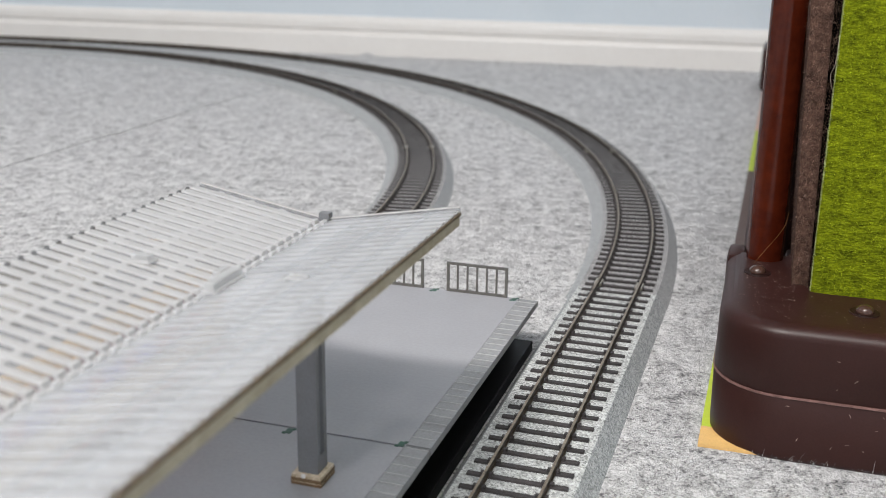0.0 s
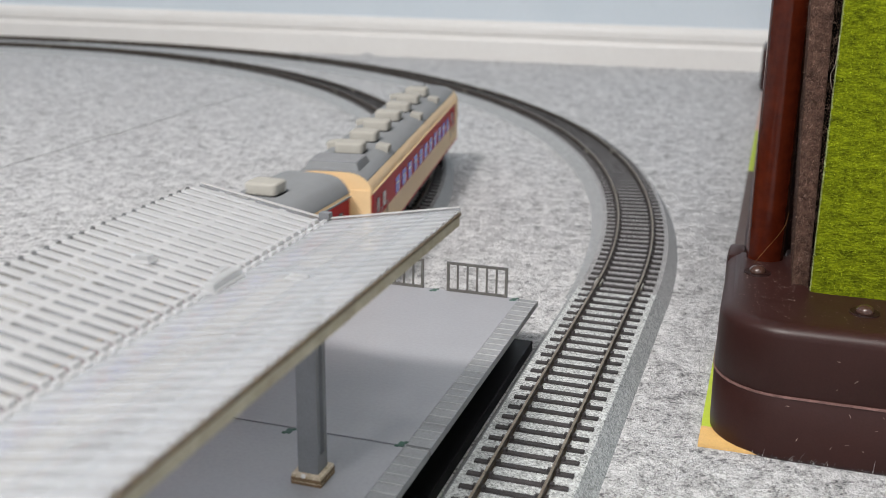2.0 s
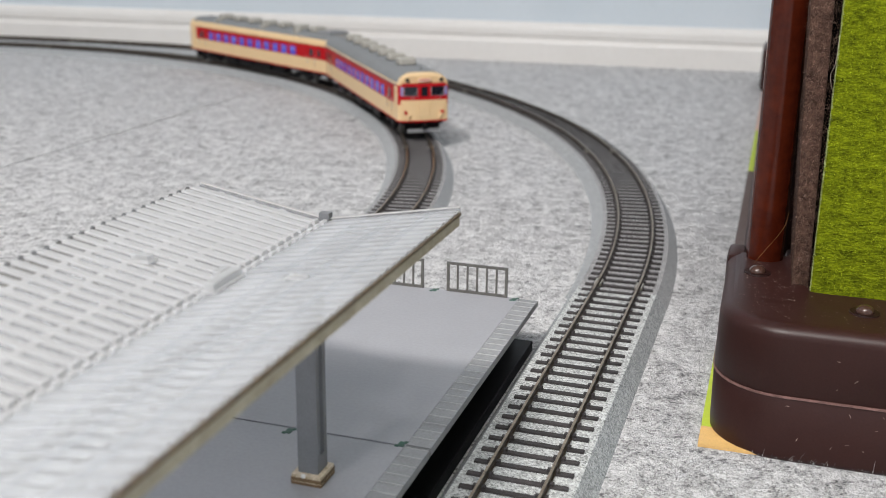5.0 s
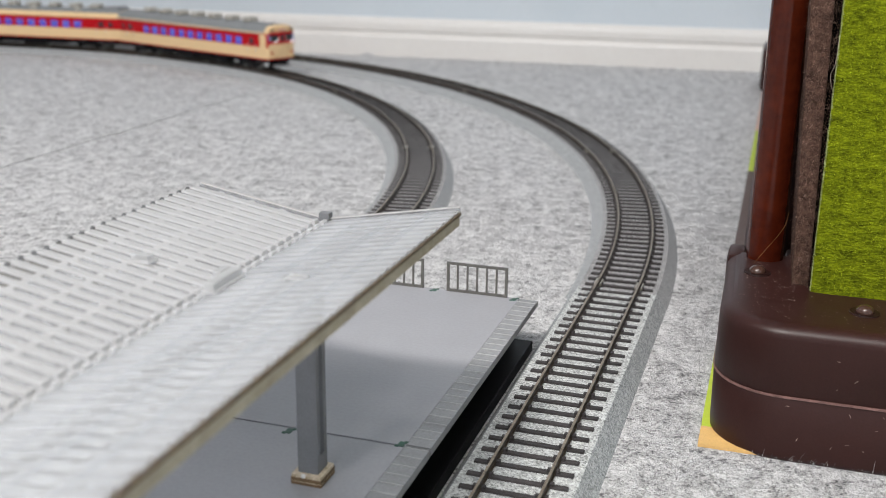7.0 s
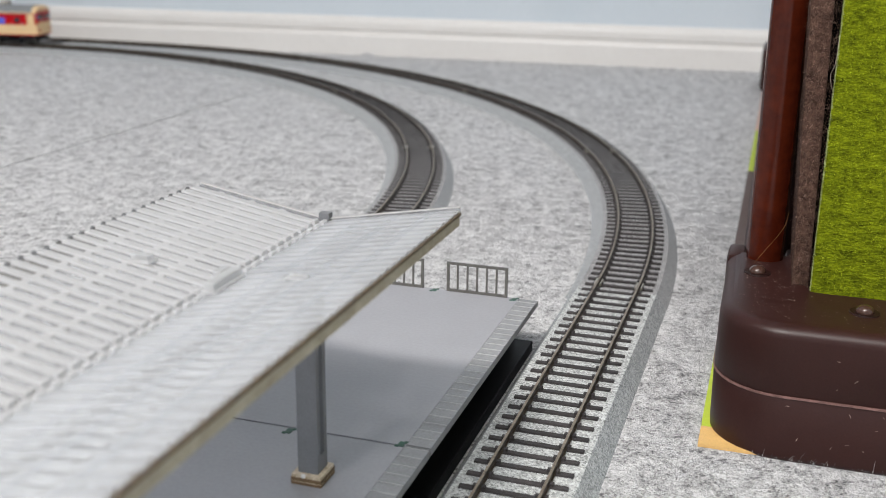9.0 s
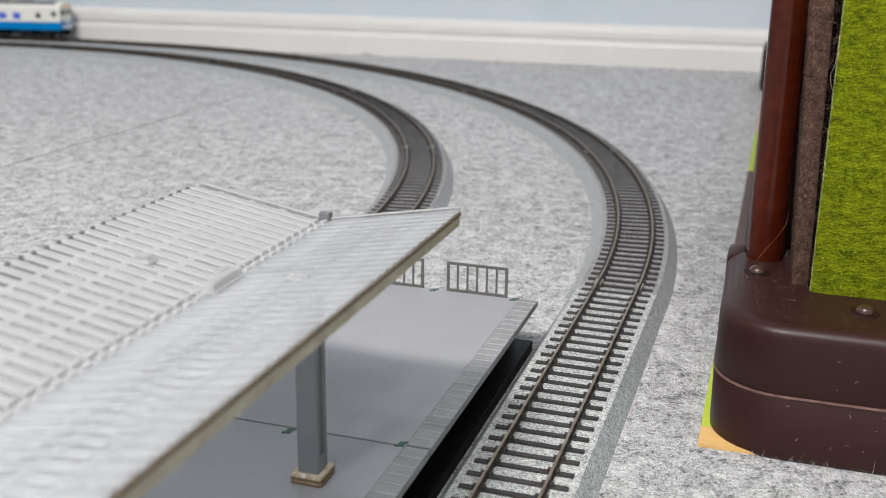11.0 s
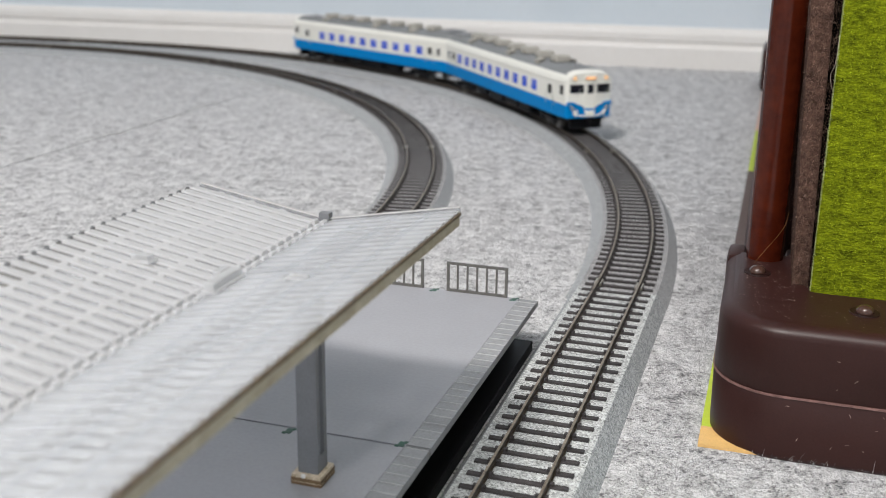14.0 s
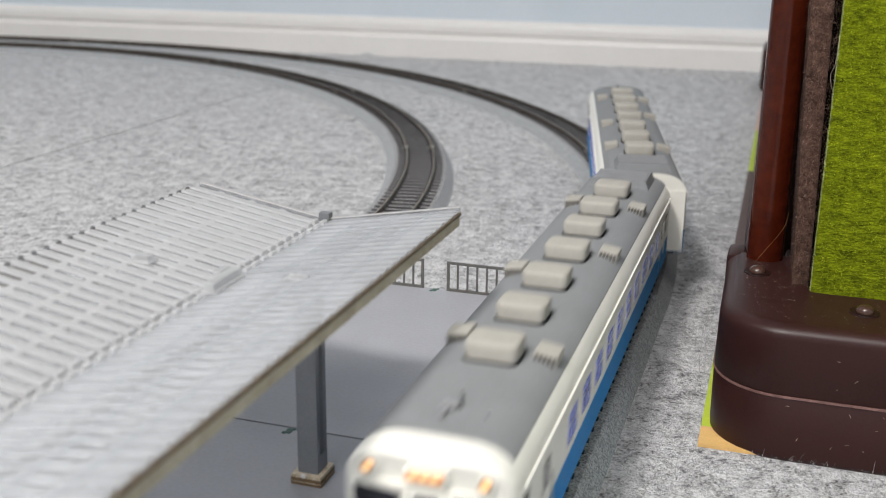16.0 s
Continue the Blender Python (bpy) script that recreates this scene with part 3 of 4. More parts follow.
# ---------- felt panel stand ----------
def stand():
    top = thing("felt_panel_stand", pose(0, 0, 0), "dark brown plastic stand with tube post and upright green felt panel", "stand")
    x0, y0 = 0.0468, -0.1402

    def outline(inset, r):
        pts = []
        for i in range(9):
            a = math.pi + i * math.pi / 16
            pts.append((x0 + inset + r + r * math.cos(a), y0 + inset + r + r * math.sin(a)))
        return pts + [(0.32, y0 + inset), (0.32, -0.104), (0.0780, -0.104), (0.0745, -0.1025), (0.0725, -0.098), (0.0722, -0.0645), (0.0650, -0.0650), (0.0545 + inset, -0.0650), (x0 + 0.003 + inset, -0.0650), (x0 - 0.0010 + inset, -0.0660)]
    rings = []
    for z, ins in ((0.0, 0.0012), (0.0012, 0.0003), (0.0020, 0.0002), (0.0205, 0.0), (0.0212, 0.0005), (0.0219, 0.0), (0.0390, 0.0003), (0.0402, 0.0005), (0.0412, 0.0010), (0.0420, 0.0018),
                   (0.0426, 0.0028), (0.0429, 0.0039), (0.0430, 0.0050), (0.0430, 0.0070)):
        rings.append([(x, y, z) for x, y in outline(ins, 0.0215 - ins)])
    bm = bmesh.new()
    loft(bm, rings)
    part("base", bm, BROWN, top, "glossy dark brown moulded corner base", smooth=True)
    for e0, e1 in ((x0 - 0.0011, 0.0520), (0.0656, 0.0724)):
        bm = bmesh.new()
        box(bm, e0, e1, -0.0700, -0.0540, 0.0, 0.0431, 0.0021)
        part("socket_ear", bm, BROWN, top, smooth=True)
    bm = bmesh.new()
    loft(bm, [[(x, y, z) for x, y in outline(-0.0003, 0.0218)] for z in (0.0209, 0.02155)])
    part("mould_seam", bm, BROWN_SEAM, top, "pale raised mould seam")
    bm = bmesh.new()
    rod(bm, (0.0586, -0.0690, 0.002), (0.0586, -0.0690, 0.70), 0.0063, 40)
    part("post", bm, TUBE, top, "shiny red-brown tube", smooth=True)
    for x, y in ((0.0569, -0.0885), (0.0896, -0.1185)):
        bm = bmesh.new()
        bmesh.ops.create_uvsphere(bm, u_segments=20, v_segments=10, radius=0.0028, matrix=Matrix.Translation((x, y, 0.0435)) @ Matrix.Diagonal((1, 1, 0.75, 1)))
        screw = part("screw", bm, SCREW, top, "domed brown screw head", smooth=True)
        bm = bmesh.new()
        bmesh.ops.create_cone(bm, cap_ends=True, segments=24, radius1=0.0046, radius2=0.0044, depth=0.0005, matrix=Matrix.Translation((x, y, 0.0431)))
        part("screw_seat", bm, SEAT_SHADE, screw)
    # side rail, far foot and side board run back at a slight slant
    slant = pose(0.0, -0.054, 0, 0, 0, 1.05)
    bm = bmesh.new()
    box(bm, 0.0503, 0.0700, 0.0, 0.70, 0.0011, 0.020, 0.003)
    bm.transform(slant)
    part("side_rail", bm, BROWN, top, "long brown plastic side rail", smooth=True)
    bm = bmesh.new()
    box(bm, 0.0455, 0.0800, 0.70, 0.78, 0.0011, 0.043, 0.005)
    bm.transform(slant)
    part("far_foot", bm, BROWN, top, smooth=True)
    bm = bmesh.new()
    box(bm, 0.0738, 0.32, -0.1035, -0.1000, 0.030, 0.60, 0.0008)
    part("green_panel", bm, GREEN_FELT, top, "bright moss-green felt face")
    bm = bmesh.new()
    box(bm, 0.0674, 0.0731, -0.044, 0.160, 0.019, 0.60, 0.0008)
    for v_ in bm.verts:
        v_.co.x -= (v_.co.z - 0.040) * 0.040 if v_.co.x < 0.0701 else max(0.0, v_.co.z - 0.06) * 0.024
    bm.transform(slant)
    part("felt_board", bm, BROWN_FELT, top, "fuzzy brown felt side board")
    bm = bmesh.new()
    box(bm, 0.0635, 0.0705, -0.0500, -0.0440, 0.019, 0.60, 0.001)
    part("inner_upright", bm, BROWN, top, "brown inner upright behind the tube")
    # added black sheet: gives the gap between the felts its deep shade
    bm = bmesh.new()
    box(bm, 0.0702, 0.32, -0.090, -0.086, 0.030, 0.60)
    part("gap_shade_sheet", bm, VOID_BLACK, top, "black sheet added for the shade in the gap")
    bm = bmesh.new()
    rng = random.Random(5)
    for _ in range(300):
        x, y = (rng.uniform(0.052, 0.070), rng.uniform(-0.130, -0.062)) if rng.random() < 0.6 else (rng.uniform(0.060, 0.13), rng.uniform(-0.133, -0.107))
        r = 0.00004 + 0.00016 * rng.random() ** 2.2
        r *= 1 if rng.random() < 0.93 else 1.9
        m = Matrix.Translation((x, y, 0.04302)) @ Euler((0, 0, rng.uniform(0, 6))).to_matrix().to_4x4() @ Matrix.Diagonal((r * rng.uniform(0.5, 1.6), r, r * 0.5, 1))
        bmesh.ops.create_icosphere(bm, subdivisions=1, radius=1.0, matrix=m)
    for _ in range(45):
        x, z = rng.uniform(0.070, 0.16), rng.uniform(0.003, 0.036)
        ln = rng.uniform(0.0002, 0.0012)
        a = rng.uniform(0, 3.1)
        rod(bm, (x, y0 - 0.00012, z), (x + ln * math.cos(a), y0 - 0.00012, z + ln * math.sin(a)), 0.000035, 4)
    tagged(part("dust", bm, DUST, top, "pale dust specks and lint"), kind="stuff")
    return top


def fibre_material(name, low, high):
    m = bpy.data.materials.new(name)
    m.use_nodes = True
    n, l = m.node_tree.nodes, m.node_tree.links
    b = n["Principled BSDF"]
    b.inputs["Roughness"].default_value, b.inputs["Specular IOR Level"].default_value = 0.9, 0.06
    geo, cr = n.new("ShaderNodeNewGeometry"), n.new("ShaderNodeValToRGB")
    cr.color_ramp.elements[0].color, cr.color_ramp.elements[1].color = (*low, 1), (*high, 1)
    l.new(geo.outputs["Random Per Island"], cr.inputs[0])
    clump, span, hue = n.new("ShaderNodeTexNoise"), n.new("ShaderNodeMapRange"), n.new("ShaderNodeHueSaturation")
    clump.inputs["Scale"].default_value, clump.inputs["Detail"].default_value = 520, 3
    for i, v in enumerate((0.38, 0.62, 0.38, 1.30)):
        span.inputs[i + 1].default_value = v
    l.new(geo.outputs["Position"], clump.inputs["Vector"])
    l.new(clump.outputs["Fac"], span.inputs[0])
    l.new(span.outputs[0], hue.inputs["Value"])
    l.new(cr.outputs[0], hue.inputs["Color"])
    l.new(hue.outputs[0], b.inputs["Base Color"])
    return m


def fibres(name, roots, lengths, width, spread, lift, axes, mat, seed):
    """Many short curved fibres as thin strips. axes: two directions in the surface and its outward normal."""
    rng = np.random.default_rng(seed)
    n = len(roots)
    u, v, w = (np.array(a) for a in axes)
    turn = rng.uniform(0, 2 * np.pi, n) if spread is None else rng.normal(spread[0], spread[1], n)
    way = np.cos(turn)[:, None] * u + np.sin(turn)[:, None] * v
    across = -np.sin(turn)[:, None] * u + np.cos(turn)[:, None] * v
    ln = rng.uniform(*lengths, n)[:, None]
    up = rng.uniform(*lift, n)[:, None]
    bend = rng.uniform(-0.5, 0.5, n)[:, None]
    mid = roots + way * ln * 0.5 + w * up * ln + across * bend * ln * 0.25
    tip = roots + way * ln * (1 - 0.2 * np.abs(bend)) + w * up * ln * rng.uniform(0.3, 1.6, n)[:, None] + across * bend * ln * 0.6
    side = across * width
    verts = np.stack([roots - side, roots + side, mid + side * 0.8, mid - side * 0.8, tip], 1).reshape(-1, 3)
    faces = []
    for i in range(n):
        k = 5 * i
        faces += [(k, k + 1, k + 2, k + 3), (k + 3, k + 2, k + 4)]
    data = bpy.data.meshes.new(name)
    data.from_pydata(verts.tolist(), [], faces)
    data.materials.append(mat)
    return new(name, data)


GREEN_FIBRE = fibre_material("green_fibre", (0.095, 0.130, 0.003), (0.31, 0.375, 0.016))
PALE_FIBRE = fibre_material("pale_fibre", (0.30, 0.36, 0.10), (0.62, 0.66, 0.36))
BROWN_FIBRE = fibre_material("brown_fibre", (0.030, 0.015, 0.011), (0.42, 0.28, 0.22))
GREY_FIBRE = fibre_material("grey_fibre", (0.03, 0.03, 0.034), (0.88, 0.88, 0.89))


def felt_nap(stand_):
    rng = np.random.default_rng(3)
    n = 42000
    roots = np.stack([rng.uniform(0.0739, 0.122, n), np.full(n, -0.1034), rng.uniform(0.043, 0.150, n)], 1)
    nap = fibres("green_nap", roots, (0.0003, 0.0007), 0.00008, None, (0.2, 1.0), ((1, 0, 0), (0, 0, 1), (0, -1, 0)), GREEN_FIBRE, 4)
    nap.parent = stand_
    tagged(nap, "short moss-green felt fibres", kind="stuff")
    n = 2600
    roots = np.stack([np.full(n, 0.0740), rng.uniform(-0.1036, -0.1002, n), rng.uniform(0.043, 0.150, n)], 1)
    nap = fibres("edge_nap", roots, (0.0003, 0.0008), 0.00005, (0.0, 1.0), (-0.2, 0.6), ((-1, 0, 0), (0, 0, 1), (0, -1, 0)), PALE_FIBRE, 8)
    nap.parent = stand_
    tagged(nap, "pale fuzzy cut edge of the green felt", kind="stuff")
    n = 12000
    t = rng.uniform(0, 1, n)
    front = rng.random(n) < 0.45
    y = np.where(front, -0.0985, -0.0985 + 0.11 * t)
    h = rng.uniform(0.040, 0.150, n)
    x = np.where(front, 0.0684 - (h - 0.040) * 0.040 * (1 - t) + 0.0054 * t, 0.0684 - 0.0183 * (y + 0.098) - (h - 0.040) * 0.040)
    roots = np.stack([x, y, h], 1)
    nap = fibres("brown_nap", roots, (0.0006, 0.0018), 0.00004, (-1.4, 0.9), (-0.1, 0.6), ((0.5, 0.5, 0), (0, 0, 1), (-0.7, -0.7, 0)), BROWN_FIBRE, 6)
    nap.parent = stand_
    tagged(nap, "fuzzy brown felt fibres", kind="stuff")


felt_nap(stand())


def carpet_fuzz():
    rng = np.random.default_rng(11)
    zones = ((0.0215, 0.0465, -0.24, 0.16, 12000), (0.044, 0.20, -0.20, -0.139, 9000), (-0.024, 0.020, -0.075, 0.02, 2500), (-0.14, 0.05, 0.03, 0.25, 9000))
    roots = np.concatenate([np.stack([rng.uniform(a, b, k), rng.uniform(c, d, k), np.zeros(k)], 1) for a, b, c, d, k in zones])
    off_line = np.where(roots[:, 1] > -0.017, np.hypot(roots[:, 0] - OUTER_C[0], roots[:, 1] - OUTER_C[1]) - OUTER_R, roots[:, 0])
    roots = roots[np.abs(off_line) > 0.0245]
    ob = fibres("carpet_fuzz", roots, (0.0012, 0.0050), 0.000035, None, (0.0, 0.10), ((1, 0, 0), (0, 1, 0), (0, 0, 1)), GREY_FIBRE, 12)
    tagged(ob, "loose grey and white felt fibres of the carpet", "carpet fibres", kind="stuff")
    k = 260
    x = rng.uniform(0.060, 0.20, k)
    roots = np.stack([x, np.full(k, -0.1412) + rng.uniform(-0.001, 0.0, k), np.zeros(k)], 1)
    ob = fibres("carpet_fuzz", roots, (0.0018, 0.0042), 0.00004, (1.5, 0.8), (0.3, 1.1), ((1, 0, 0), (0, 0.2, 0), (0, 0, 1)), GREY_FIBRE, 13)
    tagged(ob, "upright grey carpet fibres along the brown base", "carpet fibres", kind="stuff")


carpet_fuzz()


def strand(points, radius, mat, label):
    """One loose hair: a smooth thin tube through a few points."""
    pts = [Vector(p) for p in points]
    pts = [pts[0] * 2 - pts[1]] + pts + [pts[-1] * 2 - pts[-2]]
    line = []
    for a, b, c, d in zip(pts, pts[1:], pts[2:], pts[3:]):
        for k in range(6):
            u = k / 6
            line.append(0.5 * (2 * b + (c - a) * u + (2 * a - 5 * b + 4 * c - d) * u * u + (3 * b - a - 3 * c + d) * u ** 3))
    bm = bmesh.new()
    loft(bm, [[q + Vector((radius * math.cos(w), radius * math.sin(w) * 0.7, radius * math.sin(w) * 0.7)) for w in (0, 1.57, 3.14, 4.71)] for q in line])
    tagged(new("loose_hair", mesh("loose_hair", bm, mat, True)), label, "hair", "loose hairs")


strand([(0.0554, -0.0785, 0.0432), (0.0588, -0.0785, 0.0485), (0.0620, -0.0785, 0.0533), (0.0643, -0.0790, 0.0579), (0.0652, -0.0800, 0.0640)], 0.000045,
       HAIR_TAN, "fine tan hair standing on the brown base before the tube")
strand([(0.0470, -0.1270, 0.0420), (0.0441, -0.1280, 0.0400), (0.0429, -0.1280, 0.0337), (0.0428, -0.1280, 0.0242), (0.0440, -0.1280, 0.0130), (0.0455, -0.1290, 0.0004)], 0.00003,
       HAIR_DARK, "fine dark hair hanging down beside the brown base")
strand([(0.0736, -0.1040, 0.1240), (0.0733, -0.1050, 0.1161), (0.0723, -0.1050, 0.1127), (0.0728, -0.1050, 0.1096), (0.0740, -0.1040, 0.1066)], 0.00005,
       DUST, "pale loose thread at the green felt edge")
strand([(0.0330, -0.1500, 0.0004), (0.0370, -0.1530, 0.0012), (0.0400, -0.1580, 0.0012), (0.0415, -0.1640, 0.0004)], 0.00004,
       HAIR_DARK, "fine dark hair lying curved on the grey carpet")


def dust_clump():
    bm = bmesh.new()
    for dx, dz, r in ((0, 0.0, 0.0055), (0.006, 0.0, 0.004), (-0.006, 0.0, 0.0035)):
        bmesh.ops.create_icosphere(bm, subdivisions=2, radius=1.0, matrix=Matrix.Translation((dx, 0, dz)) @ Matrix.Diagonal((r * 1.1, r * 0.7, r * 0.9, 1)))
    for v_ in bm.verts:
        v_.co *= 1 + 0.25 * noise.noise(v_.co * 500)
        v_.co.z = max(v_.co.z, 0.0)
    ob = new("dust_clump", mesh("dust_clump", bm, CARPET, True))
    ob.matrix_basis = pose(-0.429, 0.766, 0, 0, 0, 4)
    tagged(ob, "small grey clump of fluff lying against the skirting board", "fluff")


dust_clump()


def play_mat():
    top = thing("play_mat", pose(0.0450, -0.1385, 0.0, 0, 0, 0.62), "thin multicoloured foam mat under the brown stand", "mat")
    y = 0.0
    for d, k in ((0.0135, 0), (0.0665, 1), (0.33, 2), (0.155, 1), (0.24, 3), (0.10, 2)):
        bm = bmesh.new()
        box(bm, 0.0, 0.30, y, y + d - 0.0003, 0.0001, 0.0011)
        part("mat_strip", bm, MAT_COLOURS[k], top)
        y += d


play_mat()


# ---------- railcars ----------
HALF_W, HALF_L = 0.0184, 0.1325
FLOOR_Z, BAND0, BAND1, EAVE, CROWN = 0.0117, 0.0240, 0.0364, 0.0374, 0.0460


def bow(x):
    """How far the cab front falls back towards its corners."""
    return max(abs(x) - 0.006, 0.0) * 0.12


def plan(cab):
    """Outline of the car body in plan: rounded cab end at y = -cab, square end at +y."""
    w, l, pts = HALF_W, HALF_L, []
    for i in range(7):
        a = math.pi + i * math.pi / 12
        pts.append((-w + 0.0026 + 0.0026 * math.cos(a), -cab + 0.0038 + 0.0026 * math.sin(a)))
    pts += [(-0.006, -cab), (0.006, -cab)]
    for i in range(7):
        a = 1.5 * math.pi + i * math.pi / 12
        pts.append((w - 0.0026 + 0.0026 * math.cos(a), -cab + 0.0038 + 0.0026 * math.sin(a)))
    return pts + [(w, l - 0.001), (w - 0.001, l), (-w + 0.001, l), (-w, l - 0.001)]


def soft_rect(w, d, r):
    pts = []
    for cx, cy, a0 in ((1, 1, 0), (-1, 1, 90), (-1, -1, 180), (1, -1, 270)):
        for k in range(5):
            a = radians(a0 + k * 22.5)
            pts.append((cx * (w - r) + r * math.cos(a), cy * (d - r) + r * math.sin(a)))
    return pts


def roof_z(x):
    u = min(abs(x) / HALF_W, 1.0)
    return EAVE + (CROWN - EAVE) * (1 - u ** 4.2) ** 0.68


def side_part(name, y0, y1, z0, z1, side, proud, mat, parent, label="", bevel=0.0):
    bm = bmesh.new()
    x = side * HALF_W
    box(bm, min(x, x + side * proud) - (0.0003 if side > 0 else 0), max(x, x + side * proud) + (0.0003 if side < 0 else 0), y0, y1, z0, z1, bevel)
    return part(name, bm, mat, parent, label)


def railcar(red, vents, label, group):
    car = thing("railcar", pose(0, 0, RAIL_TOP), label, "model train", group)
    low, band, high = (CREAM_PAINT, RED_PAINT, CREAM_PAINT) if red else (BLUE_PAINT, WHITE_PAINT, WHITE_PAINT)
    b0 = BAND0 if red else 0.0214
    cab = 0.1293 if not red else 0.1285 if vents else 0.1255
    layers = [("lower_body", FLOOR_Z + (0.0011 if red else 0), b0, low), ("window_band", b0, BAND1, band), ("upper_body", BAND1, EAVE, high if vents else band)]
    if red:
        layers.insert(0, ("skirt_line", FLOOR_Z, FLOOR_Z + 0.0011, RED_PAINT))
    for name, z0, z1, mt in layers:
        bm = bmesh.new()
        prism(bm, plan(cab), z0, z1)
        body = part(name, bm, mt, car)
    # domed roof shell, falling away over the cab
    def ring(y, k, w):
        xs = [w * math.sin(math.pi * i / 32) for i in range(-16, 17)]
        back = max(0.0, min(1.0, (-0.115 - y) / 0.008))
        return [(x, y + back * bow(x), EAVE + (roof_z(x) - EAVE) * k) for x in xs] + [(w, y + back * bow(w), EAVE), (-w, y + back * bow(w), EAVE)]
    bm = bmesh.new()
    rows = [(-cab + 0.0002, 0.78, HALF_W - 0.0012), (-cab + 0.0009, 0.87, HALF_W - 0.0007), (-cab + 0.0022, 0.945, HALF_W - 0.0002), (-cab + 0.0046, 0.985, HALF_W), (-cab + 0.0085, 1.0, HALF_W),
            (HALF_L - 0.0015, 1.0, HALF_W), (HALF_L - 0.0002, 0.97, HALF_W - 0.0003)]
    loft(bm, [ring(y, k, w) for y, k, w in rows])
    part("roof_shell", bm, high, car, smooth=True)
    bm = bmesh.new()
    gw = HALF_W - (0.0024 if not red else 0.0022 if vents else 0.0003)
    xs = [gw * math.sin(math.pi * i / 32) for i in range(-16, 17)]
    loft(bm, [[(x, y, roof_z(x) + 0.00025) for x in xs] + [(x, y, roof_z(x) - 0.0006) for x in xs[::-1]] for y in (-cab + (0.0066 if red else 0.0080), 0.0, HALF_L - 0.0003)])
    part("roof_sheet", bm, ROOF_GREY, car, "matt grey roof", smooth=True)
    for s in (-1, 1):
        bm = bmesh.new()
        box(bm, s * HALF_W - 0.0005, s * HALF_W + 0.0005, -cab + 0.008, HALF_L - 0.001, EAVE - 0.0004, EAVE + 0.0002)
        part("rain_gutter", bm, high if vents else ROOF_GREY, car)
    # roof units
    for i in range(7):
        y = -0.0775 + i * 0.0285
        bm = bmesh.new()
        unit_rings = []
        for z, ins in ((-0.0010, 0.0003), (0.0040, 0.0), (0.0047, 0.0002), (0.0051, 0.0007), (0.0052, 0.0016)):
            unit_rings.append([(a, y + b, CROWN + z) for a, b in soft_rect(0.0066 - ins, 0.0056 - ins, 0.0020)])
        loft(bm, unit_rings)
        unit = part("cooling_unit", bm, UNIT_GREY, car, "pale grey rounded cooler", smooth=True)
        # black ring imitates the shadow round the cooler's foot
        bm = bmesh.new()
        loft(bm, [[(a, y + b, CROWN + z) for a, b in soft_rect(0.0069, 0.0059, 0.0023)] for z in (-0.0012, 0.0007)])
        part("shade_ring", bm, BLACK, unit)
    spots = ((-1, -0.066), (1, -0.072), (-1, -0.009), (1, 0.0165), (-1, 0.079), (1, 0.076)) if vents else ()
    for s, y in spots:
        bm = bmesh.new()
        x = s * 0.0118
        lean = Matrix.Translation((x, 0, roof_z(x))) @ Matrix.Rotation(s * 0.14, 4, "Y") @ Matrix.Translation((-x, 0, -roof_z(x)))
        box(bm, x - 0.0031, x + 0.0031, y - 0.0037, y + 0.0037, roof_z(x) - 0.0016, roof_z(x) + 0.0026, 0.0007)
        bm.transform(lean)
        vent = part("roof_vent", bm, UNIT_GREY, car)
        bm = bmesh.new()
        for j in range(5):
            box(bm, x - 0.0026 + j * 0.0011, x - 0.0019 + j * 0.0011, y - 0.0042, y - 0.0034, roof_z(x) - 0.0006, roof_z(x) + 0.0018)
        bm.transform(lean)
        part("louvre", bm, LOUVRE, vent)
    bm = bmesh.new()
    ya = -0.1120 if red else -0.1085
    rod(bm, (0.0012, ya, CROWN - 0.0012), (0.0012, ya, CROWN + 0.0030), 0.0003, 8)
    part("aerial", bm, LAMP_OFF, car)
    if not red:
        bm = bmesh.new()
        box(bm, -0.0034, 0.0004, -0.1105, -0.1075, CROWN - 0.0006, CROWN + 0.0012, 0.0004)
        rod(bm, (-0.0015, -0.1105, CROWN + 0.0008), (-0.0015, -0.1150, CROWN + 0.0008), 0.0005, 10, 0.0008)
        rod(bm, (-0.0005, -0.1040, CROWN - 0.0002), (-0.0005, -0.1040, CROWN + 0.0022), 0.0007, 10, 0.0004)
        rod(bm, (0.0075, -0.1110, CROWN - 0.0014), (0.0075, -0.1110, CROWN + 0.0012), 0.0006, 10, 0.0003)
        part("horn", bm, STEEL_GREY, car)
    if vents:
        bm = bmesh.new()
        prism(bm, [(-0.0125, 0.1075), (0.0125, 0.1075), (0.0125, 0.1290), (-0.0125, 0.1290)], roof_z(0.0125) - 0.001, CROWN + 0.0026,
              [(-0.0105, 0.1090), (0.0105, 0.1090), (0.0105, 0.1275), (-0.0105, 0.1275)])
        housing = part("exhaust_housing", bm, ROOF_GREY, car, "low grey box with sloping sides")
        for j in range(6):
            bm = bmesh.new()
            box(bm, -0.0098, 0.0098, 0.1100 + j * 0.0029, 0.1113 + j * 0.0029, CROWN + 0.0024, CROWN + 0.0029)
            part("grille_slat", bm, STEEL_GREY, housing)
    # side windows and doors
    pane = PANE_VIOLET if red else PANE_BLUE
